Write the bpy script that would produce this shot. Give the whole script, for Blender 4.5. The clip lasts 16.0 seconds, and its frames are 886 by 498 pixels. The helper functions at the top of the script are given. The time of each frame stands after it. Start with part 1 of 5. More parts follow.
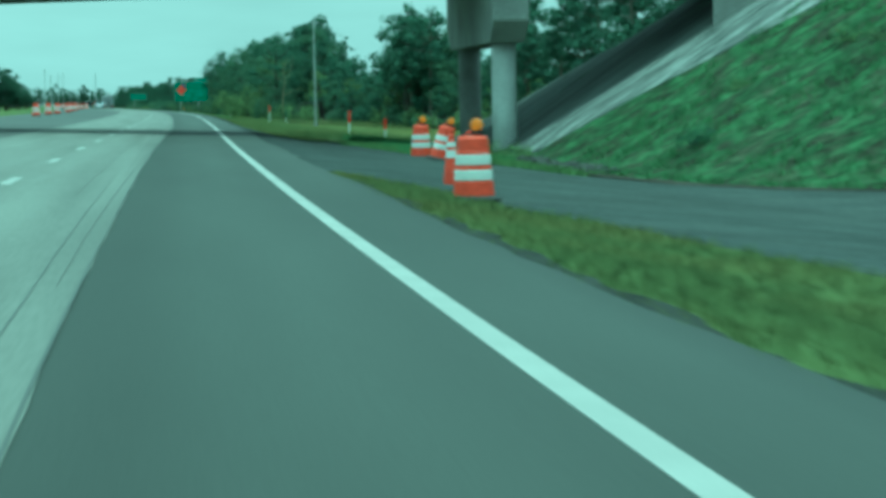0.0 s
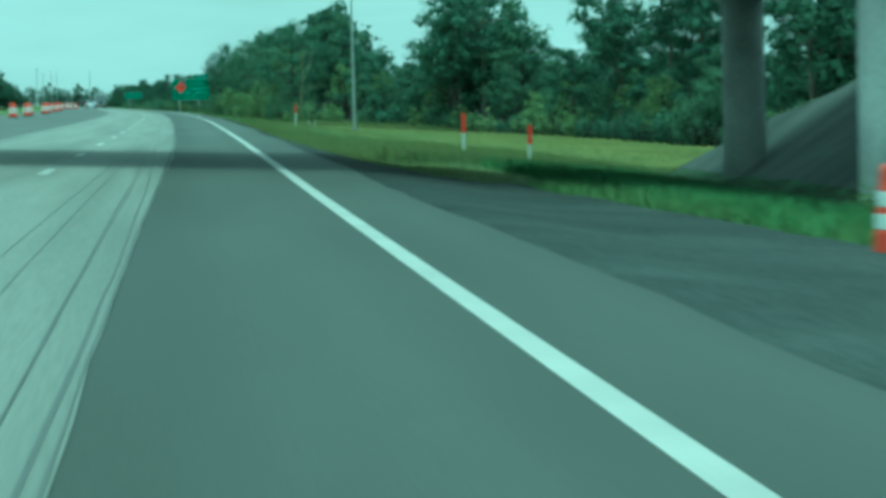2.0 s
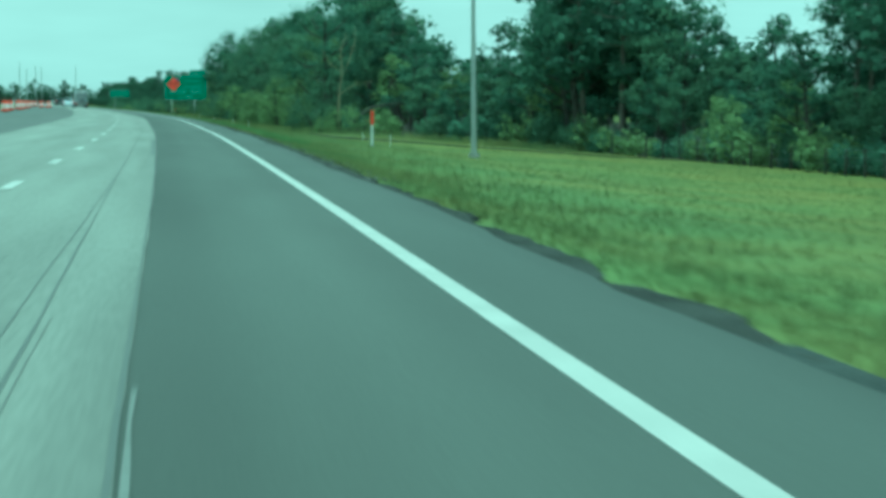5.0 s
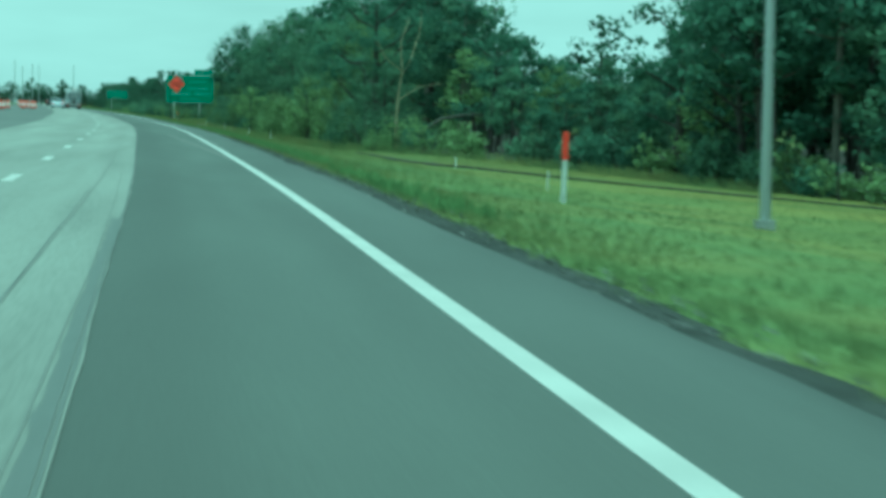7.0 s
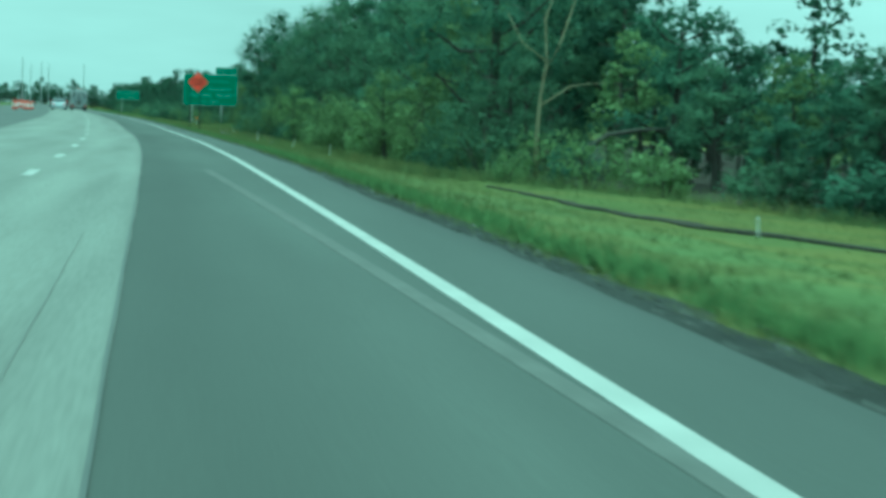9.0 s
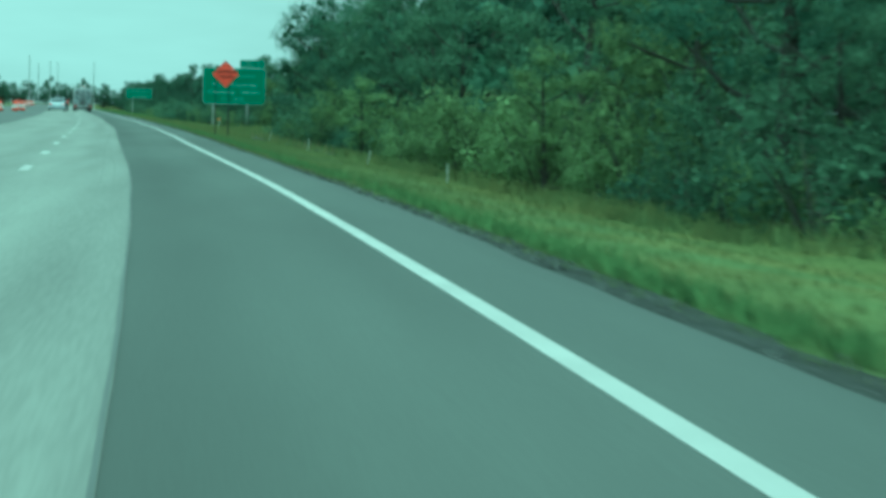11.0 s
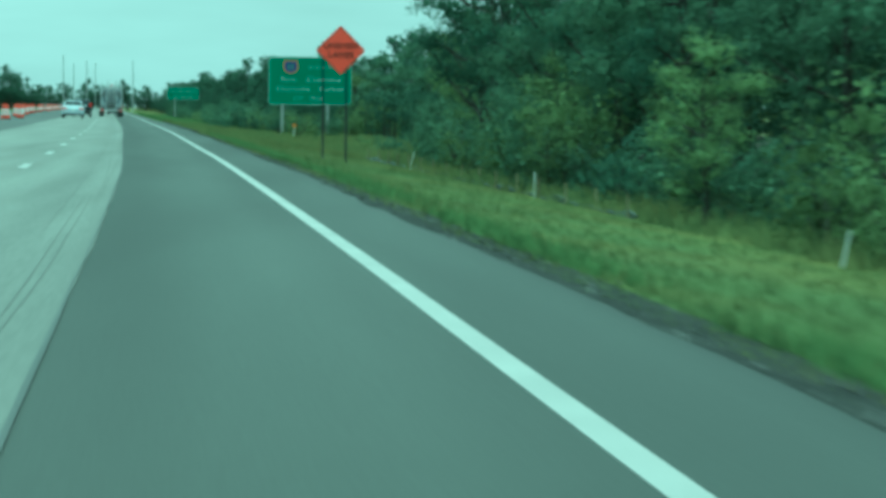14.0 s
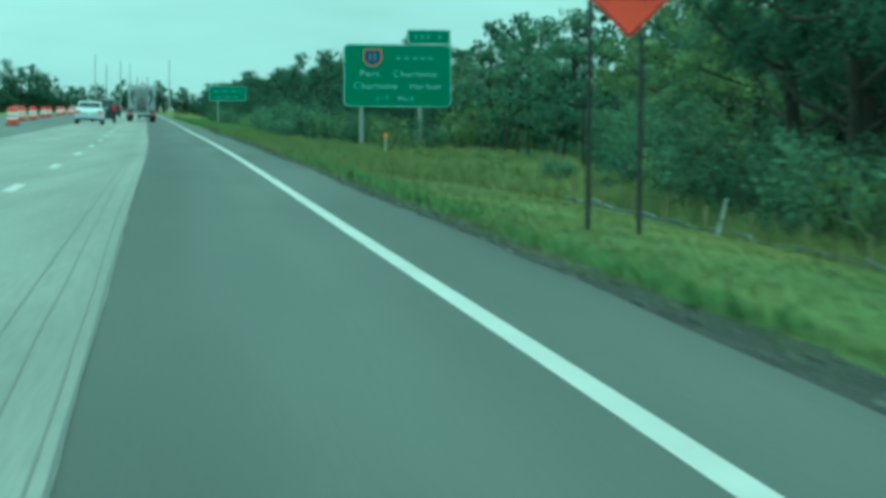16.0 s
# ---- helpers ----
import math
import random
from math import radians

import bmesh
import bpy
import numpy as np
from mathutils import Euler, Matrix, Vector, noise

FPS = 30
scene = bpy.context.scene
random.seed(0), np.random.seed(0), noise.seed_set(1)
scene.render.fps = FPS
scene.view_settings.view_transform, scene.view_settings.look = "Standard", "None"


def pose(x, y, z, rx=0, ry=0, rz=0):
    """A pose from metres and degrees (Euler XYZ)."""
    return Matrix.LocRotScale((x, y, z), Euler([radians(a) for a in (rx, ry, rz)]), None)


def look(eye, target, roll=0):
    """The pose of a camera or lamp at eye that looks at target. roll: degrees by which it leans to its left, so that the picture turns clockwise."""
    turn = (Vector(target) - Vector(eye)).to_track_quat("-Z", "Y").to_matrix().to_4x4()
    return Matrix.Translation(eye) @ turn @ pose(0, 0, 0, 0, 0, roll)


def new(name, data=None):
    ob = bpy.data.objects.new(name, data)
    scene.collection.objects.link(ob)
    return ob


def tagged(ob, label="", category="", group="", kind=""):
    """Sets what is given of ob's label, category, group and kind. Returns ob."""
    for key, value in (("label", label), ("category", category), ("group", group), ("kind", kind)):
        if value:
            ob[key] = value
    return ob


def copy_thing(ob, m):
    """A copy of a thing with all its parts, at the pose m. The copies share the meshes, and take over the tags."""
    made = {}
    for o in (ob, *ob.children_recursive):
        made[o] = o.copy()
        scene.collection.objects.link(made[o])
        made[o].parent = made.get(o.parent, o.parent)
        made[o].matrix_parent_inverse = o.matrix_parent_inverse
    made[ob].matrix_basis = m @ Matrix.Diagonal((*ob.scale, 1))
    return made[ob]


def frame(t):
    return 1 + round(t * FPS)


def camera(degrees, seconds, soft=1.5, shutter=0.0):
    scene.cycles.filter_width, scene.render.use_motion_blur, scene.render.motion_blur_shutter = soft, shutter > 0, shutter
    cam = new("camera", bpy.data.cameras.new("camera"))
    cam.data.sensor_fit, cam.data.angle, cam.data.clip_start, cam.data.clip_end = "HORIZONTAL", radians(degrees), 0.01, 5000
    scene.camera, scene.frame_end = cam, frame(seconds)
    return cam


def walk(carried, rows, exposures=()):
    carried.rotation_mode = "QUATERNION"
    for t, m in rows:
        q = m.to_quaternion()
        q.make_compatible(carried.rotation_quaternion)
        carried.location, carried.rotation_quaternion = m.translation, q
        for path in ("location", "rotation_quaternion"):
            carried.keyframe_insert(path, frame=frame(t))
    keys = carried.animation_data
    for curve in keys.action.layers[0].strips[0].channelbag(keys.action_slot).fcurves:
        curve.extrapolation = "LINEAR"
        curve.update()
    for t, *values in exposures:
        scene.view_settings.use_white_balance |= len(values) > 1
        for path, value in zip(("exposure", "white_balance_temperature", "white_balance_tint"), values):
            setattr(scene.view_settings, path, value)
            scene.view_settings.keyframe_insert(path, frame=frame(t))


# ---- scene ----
cam = camera(21.15, 16.0, soft=4.0, shutter=0.5)
PATH = [
    (0, (0.000, -0.000, 1.211), (5.484, 49.595, -1.993), -1.229),
    (0.5, (-0.003, 11.105, 1.211), (5.522, 60.694, -2.013), -1.495),
    (1, (-0.055, 22.211, 1.211), (5.538, 71.793, -2.016), -1.368),
    (1.5, (-0.108, 33.324, 1.211), (5.505, 82.902, -2.036), -1.496),
    (2, (-0.199, 44.465, 1.211), (5.321, 94.053, -2.046), -1.518),
    (2.5, (-0.310, 55.658, 1.211), (5.186, 105.249, -2.035), -1.243),
    (3, (-0.328, 66.923, 1.211), (5.136, 116.518, -2.031), -1.273),
    (3.5, (-0.328, 78.235, 1.211), (5.143, 127.830, -2.030), -1.433),
    (4, (-0.256, 89.625, 1.211), (5.283, 139.212, -2.024), -1.095),
    (6.5, (0.089, 146.919, 1.211), (5.920, 196.487, -1.783), 0.512),
    (7, (0.055, 158.388, 1.211), (5.820, 207.966, -1.749), 0.935),
    (7.5, (-0.037, 169.859, 1.211), (5.676, 219.446, -1.711), 1.291),
    (8, (-0.160, 181.346, 1.211), (5.496, 230.941, -1.680), 1.688),
    (8.5, (-0.282, 192.833, 1.211), (5.299, 242.438, -1.652), 1.653),
    (9, (-0.413, 204.309, 1.211), (5.107, 253.922, -1.632), 1.707),
    (11.5, (-1.167, 261.701, 1.211), (3.909, 311.356, -1.725), 0.907),
    (12, (-1.351, 273.194, 1.211), (3.679, 322.853, -1.723), 0.384),
    (12.5, (-1.595, 284.720, 1.211), (3.352, 334.387, -1.747), -0.092),
    (13, (-1.903, 296.276, 1.211), (2.926, 345.954, -1.763), 0.075),
    (13.5, (-2.274, 307.859, 1.211), (2.282, 357.561, -1.785), -0.137),
    (14, (-2.727, 319.515, 1.211), (1.540, 369.245, -1.747), 0.415),
    (14.5, (-3.203, 331.240, 1.211), (0.811, 380.990, -1.761), 0.289),
    (15, (-3.670, 343.020, 1.211), (0.167, 392.784, -1.761), 0.401),
    (15.5, (-4.170, 354.801, 1.211), (-0.517, 404.579, -1.749), 0.291),
    (16, (-4.703, 366.580, 1.211), (-1.192, 416.372, -1.703), 0.381),
]
walk(cam, [(t, look(eye, target, roll)) for t, eye, target, roll in PATH],
     exposures=[(0.0, 0.45, 4400, -64), (1.5, 0.5, 4400, -64), (2.5, 0.53, 4500, -63), (3.2, 0.95, 4550, -62), (3.6, 1.2, 4550, -62), (4.2, 0.73, 4550, -62), (6.5, 0.54, 4550, -62), (16.0, 0.53, 4550, -62)])

# ---- sky and sun: a bright overcast, light from all of the sky, a little more from overhead ----
world = bpy.data.worlds.new("overcast_sky")
scene.world = world
world.use_nodes = True
wn, wl = world.node_tree.nodes, world.node_tree.links
wn.clear()
SUN_ELEV, SUN_ROT = radians(86), radians(200)
sky = wn.new("ShaderNodeTexSky")
sky.sky_type, sky.sun_disc = "NISHITA", False
sky.sun_elevation, sky.sun_rotation, sky.dust_density = SUN_ELEV, SUN_ROT, 4.0
gain = wn.new("ShaderNodeVectorMath")
gain.operation, gain.inputs["Scale"].default_value = "SCALE", 0.10
wl.new(sky.outputs[0], gain.inputs[0])
coord = wn.new("ShaderNodeTexCoord")
squash = wn.new("ShaderNodeMapping")
squash.inputs["Scale"].default_value = (3.0, 3.0, 16.0)
wl.new(coord.outputs["Generated"], squash.inputs[0])
cloud = wn.new("ShaderNodeTexNoise")
cloud.inputs["Scale"].default_value, cloud.inputs["Detail"].default_value, cloud.inputs["Roughness"].default_value = 1.4, 5.0, 0.55
wl.new(squash.outputs[0], cloud.inputs["Vector"])
tone = wn.new("ShaderNodeMapRange")
tone.inputs[1].default_value, tone.inputs[2].default_value = 0.3, 0.75
tone.inputs[3].default_value, tone.inputs[4].default_value = 0.80, 1.06
wl.new(cloud.outputs[0], tone.inputs[0])
height = wn.new("ShaderNodeSeparateXYZ")
wl.new(coord.outputs["Generated"], height.inputs[0])
zen = wn.new("ShaderNodeMapRange")
zen.inputs[1].default_value, zen.inputs[2].default_value = 0.0, 1.0
zen.inputs[3].default_value, zen.inputs[4].default_value = 0.84, 1.30
wl.new(height.outputs[2], zen.inputs[0])
both = wn.new("ShaderNodeMath")
both.operation = "MULTIPLY"
wl.new(tone.outputs[0], both.inputs[0]), wl.new(zen.outputs[0], both.inputs[1])
grey = wn.new("ShaderNodeVectorMath")
grey.operation = "SCALE"
grey.inputs[0].default_value = (0.93, 0.97, 1.0)
wl.new(both.outputs[0], grey.inputs["Scale"])
veil = wn.new("ShaderNodeMixRGB")
veil.inputs[0].default_value = 0.88
wl.new(gain.outputs[0], veil.inputs[1]), wl.new(grey.outputs[0], veil.inputs[2])
back = wn.new("ShaderNodeBackground")
back.inputs["Strength"].default_value = 0.74
wl.new(veil.outputs[0], back.inputs[0])
wout = wn.new("ShaderNodeOutputWorld")
wl.new(back.outputs[0], wout.inputs[0])

sun_data = bpy.data.lights.new("sun", "SUN")
sun_data.energy, sun_data.angle, sun_data.color = 1.7, radians(18), (1.0, 0.96, 0.9)
sun = new("sun", sun_data)
sun.matrix_world = look((0, 0, 60), (60 * math.sin(SUN_ROT) / math.tan(SUN_ELEV), -60 * math.cos(SUN_ROT) / math.tan(SUN_ELEV), 0))


# ---- materials ----
def material(name, colour, rough=0.8, metal=0.0, grain=0.0, grain_scale=8.0, stain=0.0, stain_scale=0.4, bump=0.0, bump_scale=30.0,
             stretch=(1, 1, 1), second=None, piece=0.0, island=0.0, translucent=0.0, emit=0.0, relief=0.02):
    m = bpy.data.materials.new(name)
    m.use_nodes = True
    n, l = m.node_tree.nodes, m.node_tree.links
    b = n["Principled BSDF"]
    b.inputs["Roughness"].default_value, b.inputs["Metallic"].default_value = rough, metal
    if rough >= 0.95:
        b.inputs["Specular IOR Level"].default_value = 0.08
    rgb = n.new("ShaderNodeRGB")
    rgb.outputs[0].default_value = (*colour, 1)
    out = rgb.outputs[0]
    tc = n.new("ShaderNodeTexCoord")
    mp = n.new("ShaderNodeMapping")
    mp.inputs["Scale"].default_value = stretch
    l.new(tc.outputs["Object"], mp.inputs[0])

    def noisy(scale, detail=4.0):
        t = n.new("ShaderNodeTexNoise")
        t.inputs["Scale"].default_value, t.inputs["Detail"].default_value = scale, detail
        l.new(mp.outputs[0], t.inputs["Vector"])
        return t.outputs[0]

    def vary(source, amount, low=0.3, high=0.7):
        nonlocal out
        r = n.new("ShaderNodeMapRange")
        r.inputs[1].default_value, r.inputs[2].default_value = low, high
        r.inputs[3].default_value, r.inputs[4].default_value = 1 - amount, 1 + amount
        l.new(source, r.inputs[0])
        v = n.new("ShaderNodeVectorMath")
        v.operation = "SCALE"
        l.new(out, v.inputs[0]), l.new(r.outputs[0], v.inputs["Scale"])
        out = v.outputs[0]

    if second:
        mix = n.new("ShaderNodeMixRGB")
        mix.inputs[2].default_value = (*second, 1)
        r = n.new("ShaderNodeMapRange")
        r.inputs[1].default_value, r.inputs[2].default_value = 0.42, 0.62
        l.new(noisy(stain_scale * 1.7, 5.0), r.inputs[0])
        l.new(r.outputs[0], mix.inputs[0]), l.new(out, mix.inputs[1])
        out = mix.outputs[0]
    if stain:
        vary(noisy(stain_scale, 3.0), stain)
    if grain:
        vary(noisy(grain_scale), grain)
    if piece:
        vary(n.new("ShaderNodeObjectInfo").outputs["Random"], piece, 0.0, 1.0)
    if island:
        vary(n.new("ShaderNodeNewGeometry").outputs["Random Per Island"], island, 0.0, 1.0)
    l.new(out, b.inputs["Base Color"])
    if bump:
        bp = n.new("ShaderNodeBump")
        bp.inputs["Strength"].default_value, bp.inputs["Distance"].default_value = bump, relief
        l.new(noisy(bump_scale), bp.inputs["Height"])
        l.new(bp.outputs[0], b.inputs["Normal"])
    if translucent:
        tr = n.new("ShaderNodeBsdfTranslucent")
        l.new(out, tr.inputs[0])
        ms = n.new("ShaderNodeMixShader")
        ms.inputs[0].default_value = translucent
        l.new(b.outputs[0], ms.inputs[1]), l.new(tr.outputs[0], ms.inputs[2])
        l.new(ms.outputs[0], n["Material Output"].inputs[0])
    if emit:
        b.inputs["Emission Color"].default_value, b.inputs["Emission Strength"].default_value = (*colour, 1), emit
    return m


def banded(m, across, along, jitter=0.25):
    """Wear and other tone that follows the road: the base colour times a factor by the offset from the edge line, and
    one by the station along it.
    """
    n, l = m.node_tree.nodes, m.node_tree.links
    b = n["Principled BSDF"]
    old = b.inputs["Base Color"].links[0].from_socket
    uv = n.new("ShaderNodeUVMap")
    uv.uv_map = "road"
    cut = n.new("ShaderNodeSeparateXYZ")
    l.new(uv.outputs[0], cut.inputs[0])
    mp = n.new("ShaderNodeMapping")
    mp.inputs["Scale"].default_value = (0.6, 0.035, 1)
    l.new(uv.outputs[0], mp.inputs[0])
    drift = n.new("ShaderNodeTexNoise")
    drift.inputs["Scale"].default_value, drift.inputs["Detail"].default_value = 1.0, 3.0
    l.new(mp.outputs[0], drift.inputs["Vector"])
    sway = n.new("ShaderNodeMath")
    sway.operation, sway.inputs[1].default_value = "MULTIPLY_ADD", jitter * 2
    l.new(drift.outputs[0], sway.inputs[0])
    off = n.new("ShaderNodeMath")
    off.operation, off.inputs[1].default_value = "ADD", -jitter
    l.new(cut.outputs[0], off.inputs[0]), l.new(off.outputs[0], sway.inputs[2])
    out = old
    for source, stops in ((sway.outputs[0], across), (cut.outputs[1], along)):
        lo, hi = stops[0][0], stops[-1][0]
        r = n.new("ShaderNodeMapRange")
        r.inputs[1].default_value, r.inputs[2].default_value = lo, hi
        l.new(source, r.inputs[0])
        ramp = n.new("ShaderNodeValToRGB")
        ramp.color_ramp.interpolation = "EASE"
        while len(ramp.color_ramp.elements) < len(stops):
            ramp.color_ramp.elements.new(0.5)
        for e, (at, k) in zip(ramp.color_ramp.elements, stops):
            e.position = (at - lo) / (hi - lo)
            e.color = (*(k if isinstance(k, tuple) else (k / 2, k / 2, k / 2)), 1)
        l.new(r.outputs[0], ramp.inputs[0])
        mul = n.new("ShaderNodeMixRGB")
        mul.blend_type, mul.inputs[0].default_value = "MULTIPLY", 1.0
        l.new(out, mul.inputs[1]), l.new(ramp.outputs[0], mul.inputs[2])
        twice = n.new("ShaderNodeVectorMath")
        twice.operation, twice.inputs["Scale"].default_value = "SCALE", 2.0
        l.new(mul.outputs[0], twice.inputs[0])
        out = twice.outputs[0]
    l.new(out, b.inputs["Base Color"])
    return m


ASPHALT = material("worn_asphalt", (0.068, 0.072, 0.066), 0.85, grain=0.10, grain_scale=60, stain=0.18, stain_scale=0.5, bump=0.12, bump_scale=90, stretch=(1, 0.12, 1))
CONCRETE = material("pale_concrete_paving", (0.20, 0.198, 0.182), 0.8, grain=0.12, grain_scale=40, stain=0.18, stain_scale=1.4, bump=0.2, bump_scale=60, stretch=(1, 0.05, 1))
OLD_ASPHALT = material("grey_old_asphalt", (0.095, 0.095, 0.092), 0.85, grain=0.15, grain_scale=30, stain=0.15, stain_scale=0.5, stretch=(1, 0.1, 1))
PAINT = material("white_road_paint", (0.40, 0.385, 0.375), 0.6, grain=0.1, grain_scale=40, stain=0.12, stain_scale=1.2)
GHOST = material("scoured_old_paint", (0.108, 0.106, 0.10), 0.8, grain=0.2, grain_scale=20, stain=0.2, stain_scale=2.0)
banded(ASPHALT, [(-2.6, 0.95), (-1.8, 0.84), (-1.2, 1.02), (-0.75, 1.12), (-0.3, 1.02), (0.3, 0.98), (0.8, 1.0), (1.02, 0.92), (1.3, 0.62)], [(-20, 0.80), (60, 0.84), (100, 0.90), (150, 1.0), (260, 1.0), (300, 1.08), (420, 1.04)])
banded(CONCRETE, [(-7.0, 0.94), (-5.6, 1.04), (-4.4, 0.92), (-3.4, 1.05), (-2.7, 0.9), (-2.4, 0.96), (-2.1, 0.88)], [(-20, 0.9), (120, 1.0), (300, 1.0), (420, 1.02)], 0.15)
FAINT = material("faint_rubber_film", (0.125, 0.123, 0.115), 0.7, grain=0.2, grain_scale=20)
JOINT = material("scuffed_joint_sealer", (0.15, 0.15, 0.145), 0.8, grain=0.3, grain_scale=6)
TAR = material("dark_rubber_film", (0.085, 0.085, 0.082), 0.6, grain=0.2, grain_scale=20)
GRAVEL = material("dark_asphalt_gravel", (0.047, 0.048, 0.045), 0.95, grain=0.45, grain_scale=25, stain=0.3, stain_scale=0.9, bump=0.8, bump_scale=40)
# darkest between stations 84 and 96, lighter towards both ends
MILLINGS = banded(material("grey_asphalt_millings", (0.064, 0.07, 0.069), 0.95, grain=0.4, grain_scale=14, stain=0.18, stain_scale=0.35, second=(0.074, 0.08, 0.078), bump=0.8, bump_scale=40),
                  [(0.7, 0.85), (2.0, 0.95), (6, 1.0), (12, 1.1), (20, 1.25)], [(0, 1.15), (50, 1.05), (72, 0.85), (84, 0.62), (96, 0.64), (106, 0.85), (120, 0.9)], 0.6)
SOIL = material("dark_soil", (0.055, 0.05, 0.042), 0.95, grain=0.4, grain_scale=12, stain=0.3, bump=0.8, bump_scale=20)
GRASS_GROUND = material("mown_grass", (0.112, 0.140, 0.057), 0.95, grain=0.08, grain_scale=5, stain=0.15, stain_scale=0.12, second=(0.138, 0.150, 0.058), bump=0.15, bump_scale=10)
banded(GRASS_GROUND, [(0, (0.53, 0.55, 0.5)), (5, (0.5, 0.51, 0.47)), (9, (0.53, 0.50, 0.42)), (20, (0.55, 0.485, 0.37)), (40, (0.5, 0.47, 0.4))], [(-20, 1.0), (100, 1.0), (230, 1.06), (290, 0.92), (440, 0.95)], 1.5)
GRASS_BLADE = material("grass_blades", (0.138, 0.172, 0.072), 0.95, island=0.12, stain=0.15, stain_scale=0.12, second=(0.166, 0.178, 0.072), translucent=0.3)
WEED = material("weed_leaves", (0.10, 0.17, 0.07), 0.95, island=0.25, stain=0.3, stain_scale=0.5, translucent=0.25)
VERGE_WEED = material("verge_weed_leaves", (0.135, 0.195, 0.078), 0.95, island=0.12, translucent=0.3)
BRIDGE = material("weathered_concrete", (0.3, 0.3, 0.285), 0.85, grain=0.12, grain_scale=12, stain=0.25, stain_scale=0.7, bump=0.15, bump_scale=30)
SLOPE = material("stained_slope_concrete", (0.24, 0.245, 0.235), 0.85, grain=0.35, grain_scale=5, stain=0.4, stain_scale=0.8, second=(0.075, 0.08, 0.076), bump=0.3, bump_scale=20, stretch=(0.45, 1.3, 0.45))
# slope concrete with the shade under the deck put into its colour
DECK_SHADE = material("mildewed_slope_concrete", (0.075, 0.08, 0.074), 0.9, grain=0.2, grain_scale=6, stain=0.35, stain_scale=0.6, second=(0.045, 0.05, 0.046), bump=0.3, bump_scale=20, stretch=(0.3, 0.9, 0.3))
# lit tone of the open front columns, put into the concrete's colour
LIT_COLUMN = material("pale_column_concrete", (0.62, 0.62, 0.6), 0.8, grain=0.1, grain_scale=10, stain=0.18, stain_scale=0.6, bump=0.1, bump_scale=30)
GALV = material("galvanised_steel", (0.42, 0.43, 0.43), 0.45, 0.7, grain=0.08, grain_scale=20)
DARK_POST = material("dark_steel_post", (0.05, 0.05, 0.05), 0.6, 0.3, grain=0.2)
ORANGE = material("orange_plastic", (0.66, 0.065, 0.03), 0.55, grain=0.08, grain_scale=14, stain=0.15, stain_scale=4)
ORANGE_SIGN = material("fluorescent_orange_sheeting", (0.98, 0.095, 0.06), 0.5, stain=0.04, stain_scale=1)
WHITE_BAND = material("white_reflective_band", (0.78, 0.78, 0.76), 0.5, grain=0.06, grain_scale=20)
LEGEND = material("worn_dark_legend", (0.10, 0.018, 0.014), 0.6, grain=0.1)
LAMP = material("amber_lens", (0.9, 0.28, 0.02), 0.3, grain=0.05)
RUBBER = material("black_rubber", (0.03, 0.03, 0.03), 0.75, grain=0.2)
SIGN_GREEN = material("green_sign_sheeting", (0.0, 0.20, 0.11), 0.5, stain=0.06, stain_scale=0.6)
SIGN_WHITE = material("white_sign_legend", (0.5, 0.55, 0.52), 0.5, grain=0.03)
FADED = material("faded_sign_legend", (0.16, 0.30, 0.22), 0.6, grain=0.05)
BLACK = material("black_legend", (0.02, 0.02, 0.02), 0.6, grain=0.1)
POST_RED = material("red_delineator_sheeting", (0.72, 0.05, 0.03), 0.5, grain=0.08)
POST_WHITE = material("white_post_plastic", (0.7, 0.7, 0.68), 0.6, grain=0.1, grain_scale=10)
BARK = material("grey_brown_bark", (0.07, 0.066, 0.058), 0.95, grain=0.35, grain_scale=10, stain=0.3, stain_scale=1.0, bump=0.8, bump_scale=12, stretch=(1, 1, 0.25))
DEADWOOD = material("bleached_dead_wood", (0.27, 0.24, 0.15), 0.9, grain=0.25, grain_scale=8, stain=0.3, stain_scale=0.8, bump=0.5, stretch=(1, 1, 0.25))
PINE_BARK = material("pale_pine_bark", (0.15, 0.135, 0.115), 0.95, grain=0.3, grain_scale=10, stain=0.3, stain_scale=1.0, bump=0.6, bump_scale=12, stretch=(1, 1, 0.25))
LEAF_OAK = material("dark_oak_leaves", (0.098, 0.154, 0.104), 0.95, island=0.16, piece=0.22, translucent=0.42, grain=0.2, grain_scale=2.5)
LEAF_BRIGHT = material("bright_shrub_leaves", (0.186, 0.242, 0.112), 0.95, island=0.16, piece=0.25, translucent=0.42, grain=0.2, grain_scale=2.5)
LEAF_MID = material("mid_green_leaves", (0.128, 0.186, 0.116), 0.95, island=0.16, piece=0.25, translucent=0.42, grain=0.2, grain_scale=2.5)
LEAF_PINE = material("pine_needles", (0.115, 0.178, 0.124), 0.95, island=0.08, piece=0.2, translucent=0.35, grain=0.2, grain_scale=2.5)
LEAF_PALM = material("palm_fronds", (0.12, 0.19, 0.12), 0.95, island=0.2, piece=0.2, translucent=0.2)
DRY_FROND = material("dead_palm_fronds", (0.15, 0.125, 0.085), 0.9, island=0.3)
CAR_WHITE = material("white_car_paint", (0.50, 0.54, 0.59), 0.25, grain=0.02)
CAR_DARK = material("charcoal_car_paint", (0.03, 0.03, 0.033), 0.25, grain=0.05)
CAR_GLASS = material("tinted_car_glass", (0.02, 0.025, 0.028), 0.06)
CHROME = material("bright_trim", (0.5, 0.5, 0.5), 0.5, 0.8)
TAIL_RED = material("tail_lamp_red", (0.55, 0.015, 0.015), 0.25)
PLATE = material("blank_plate", (0.65, 0.65, 0.62), 0.5)
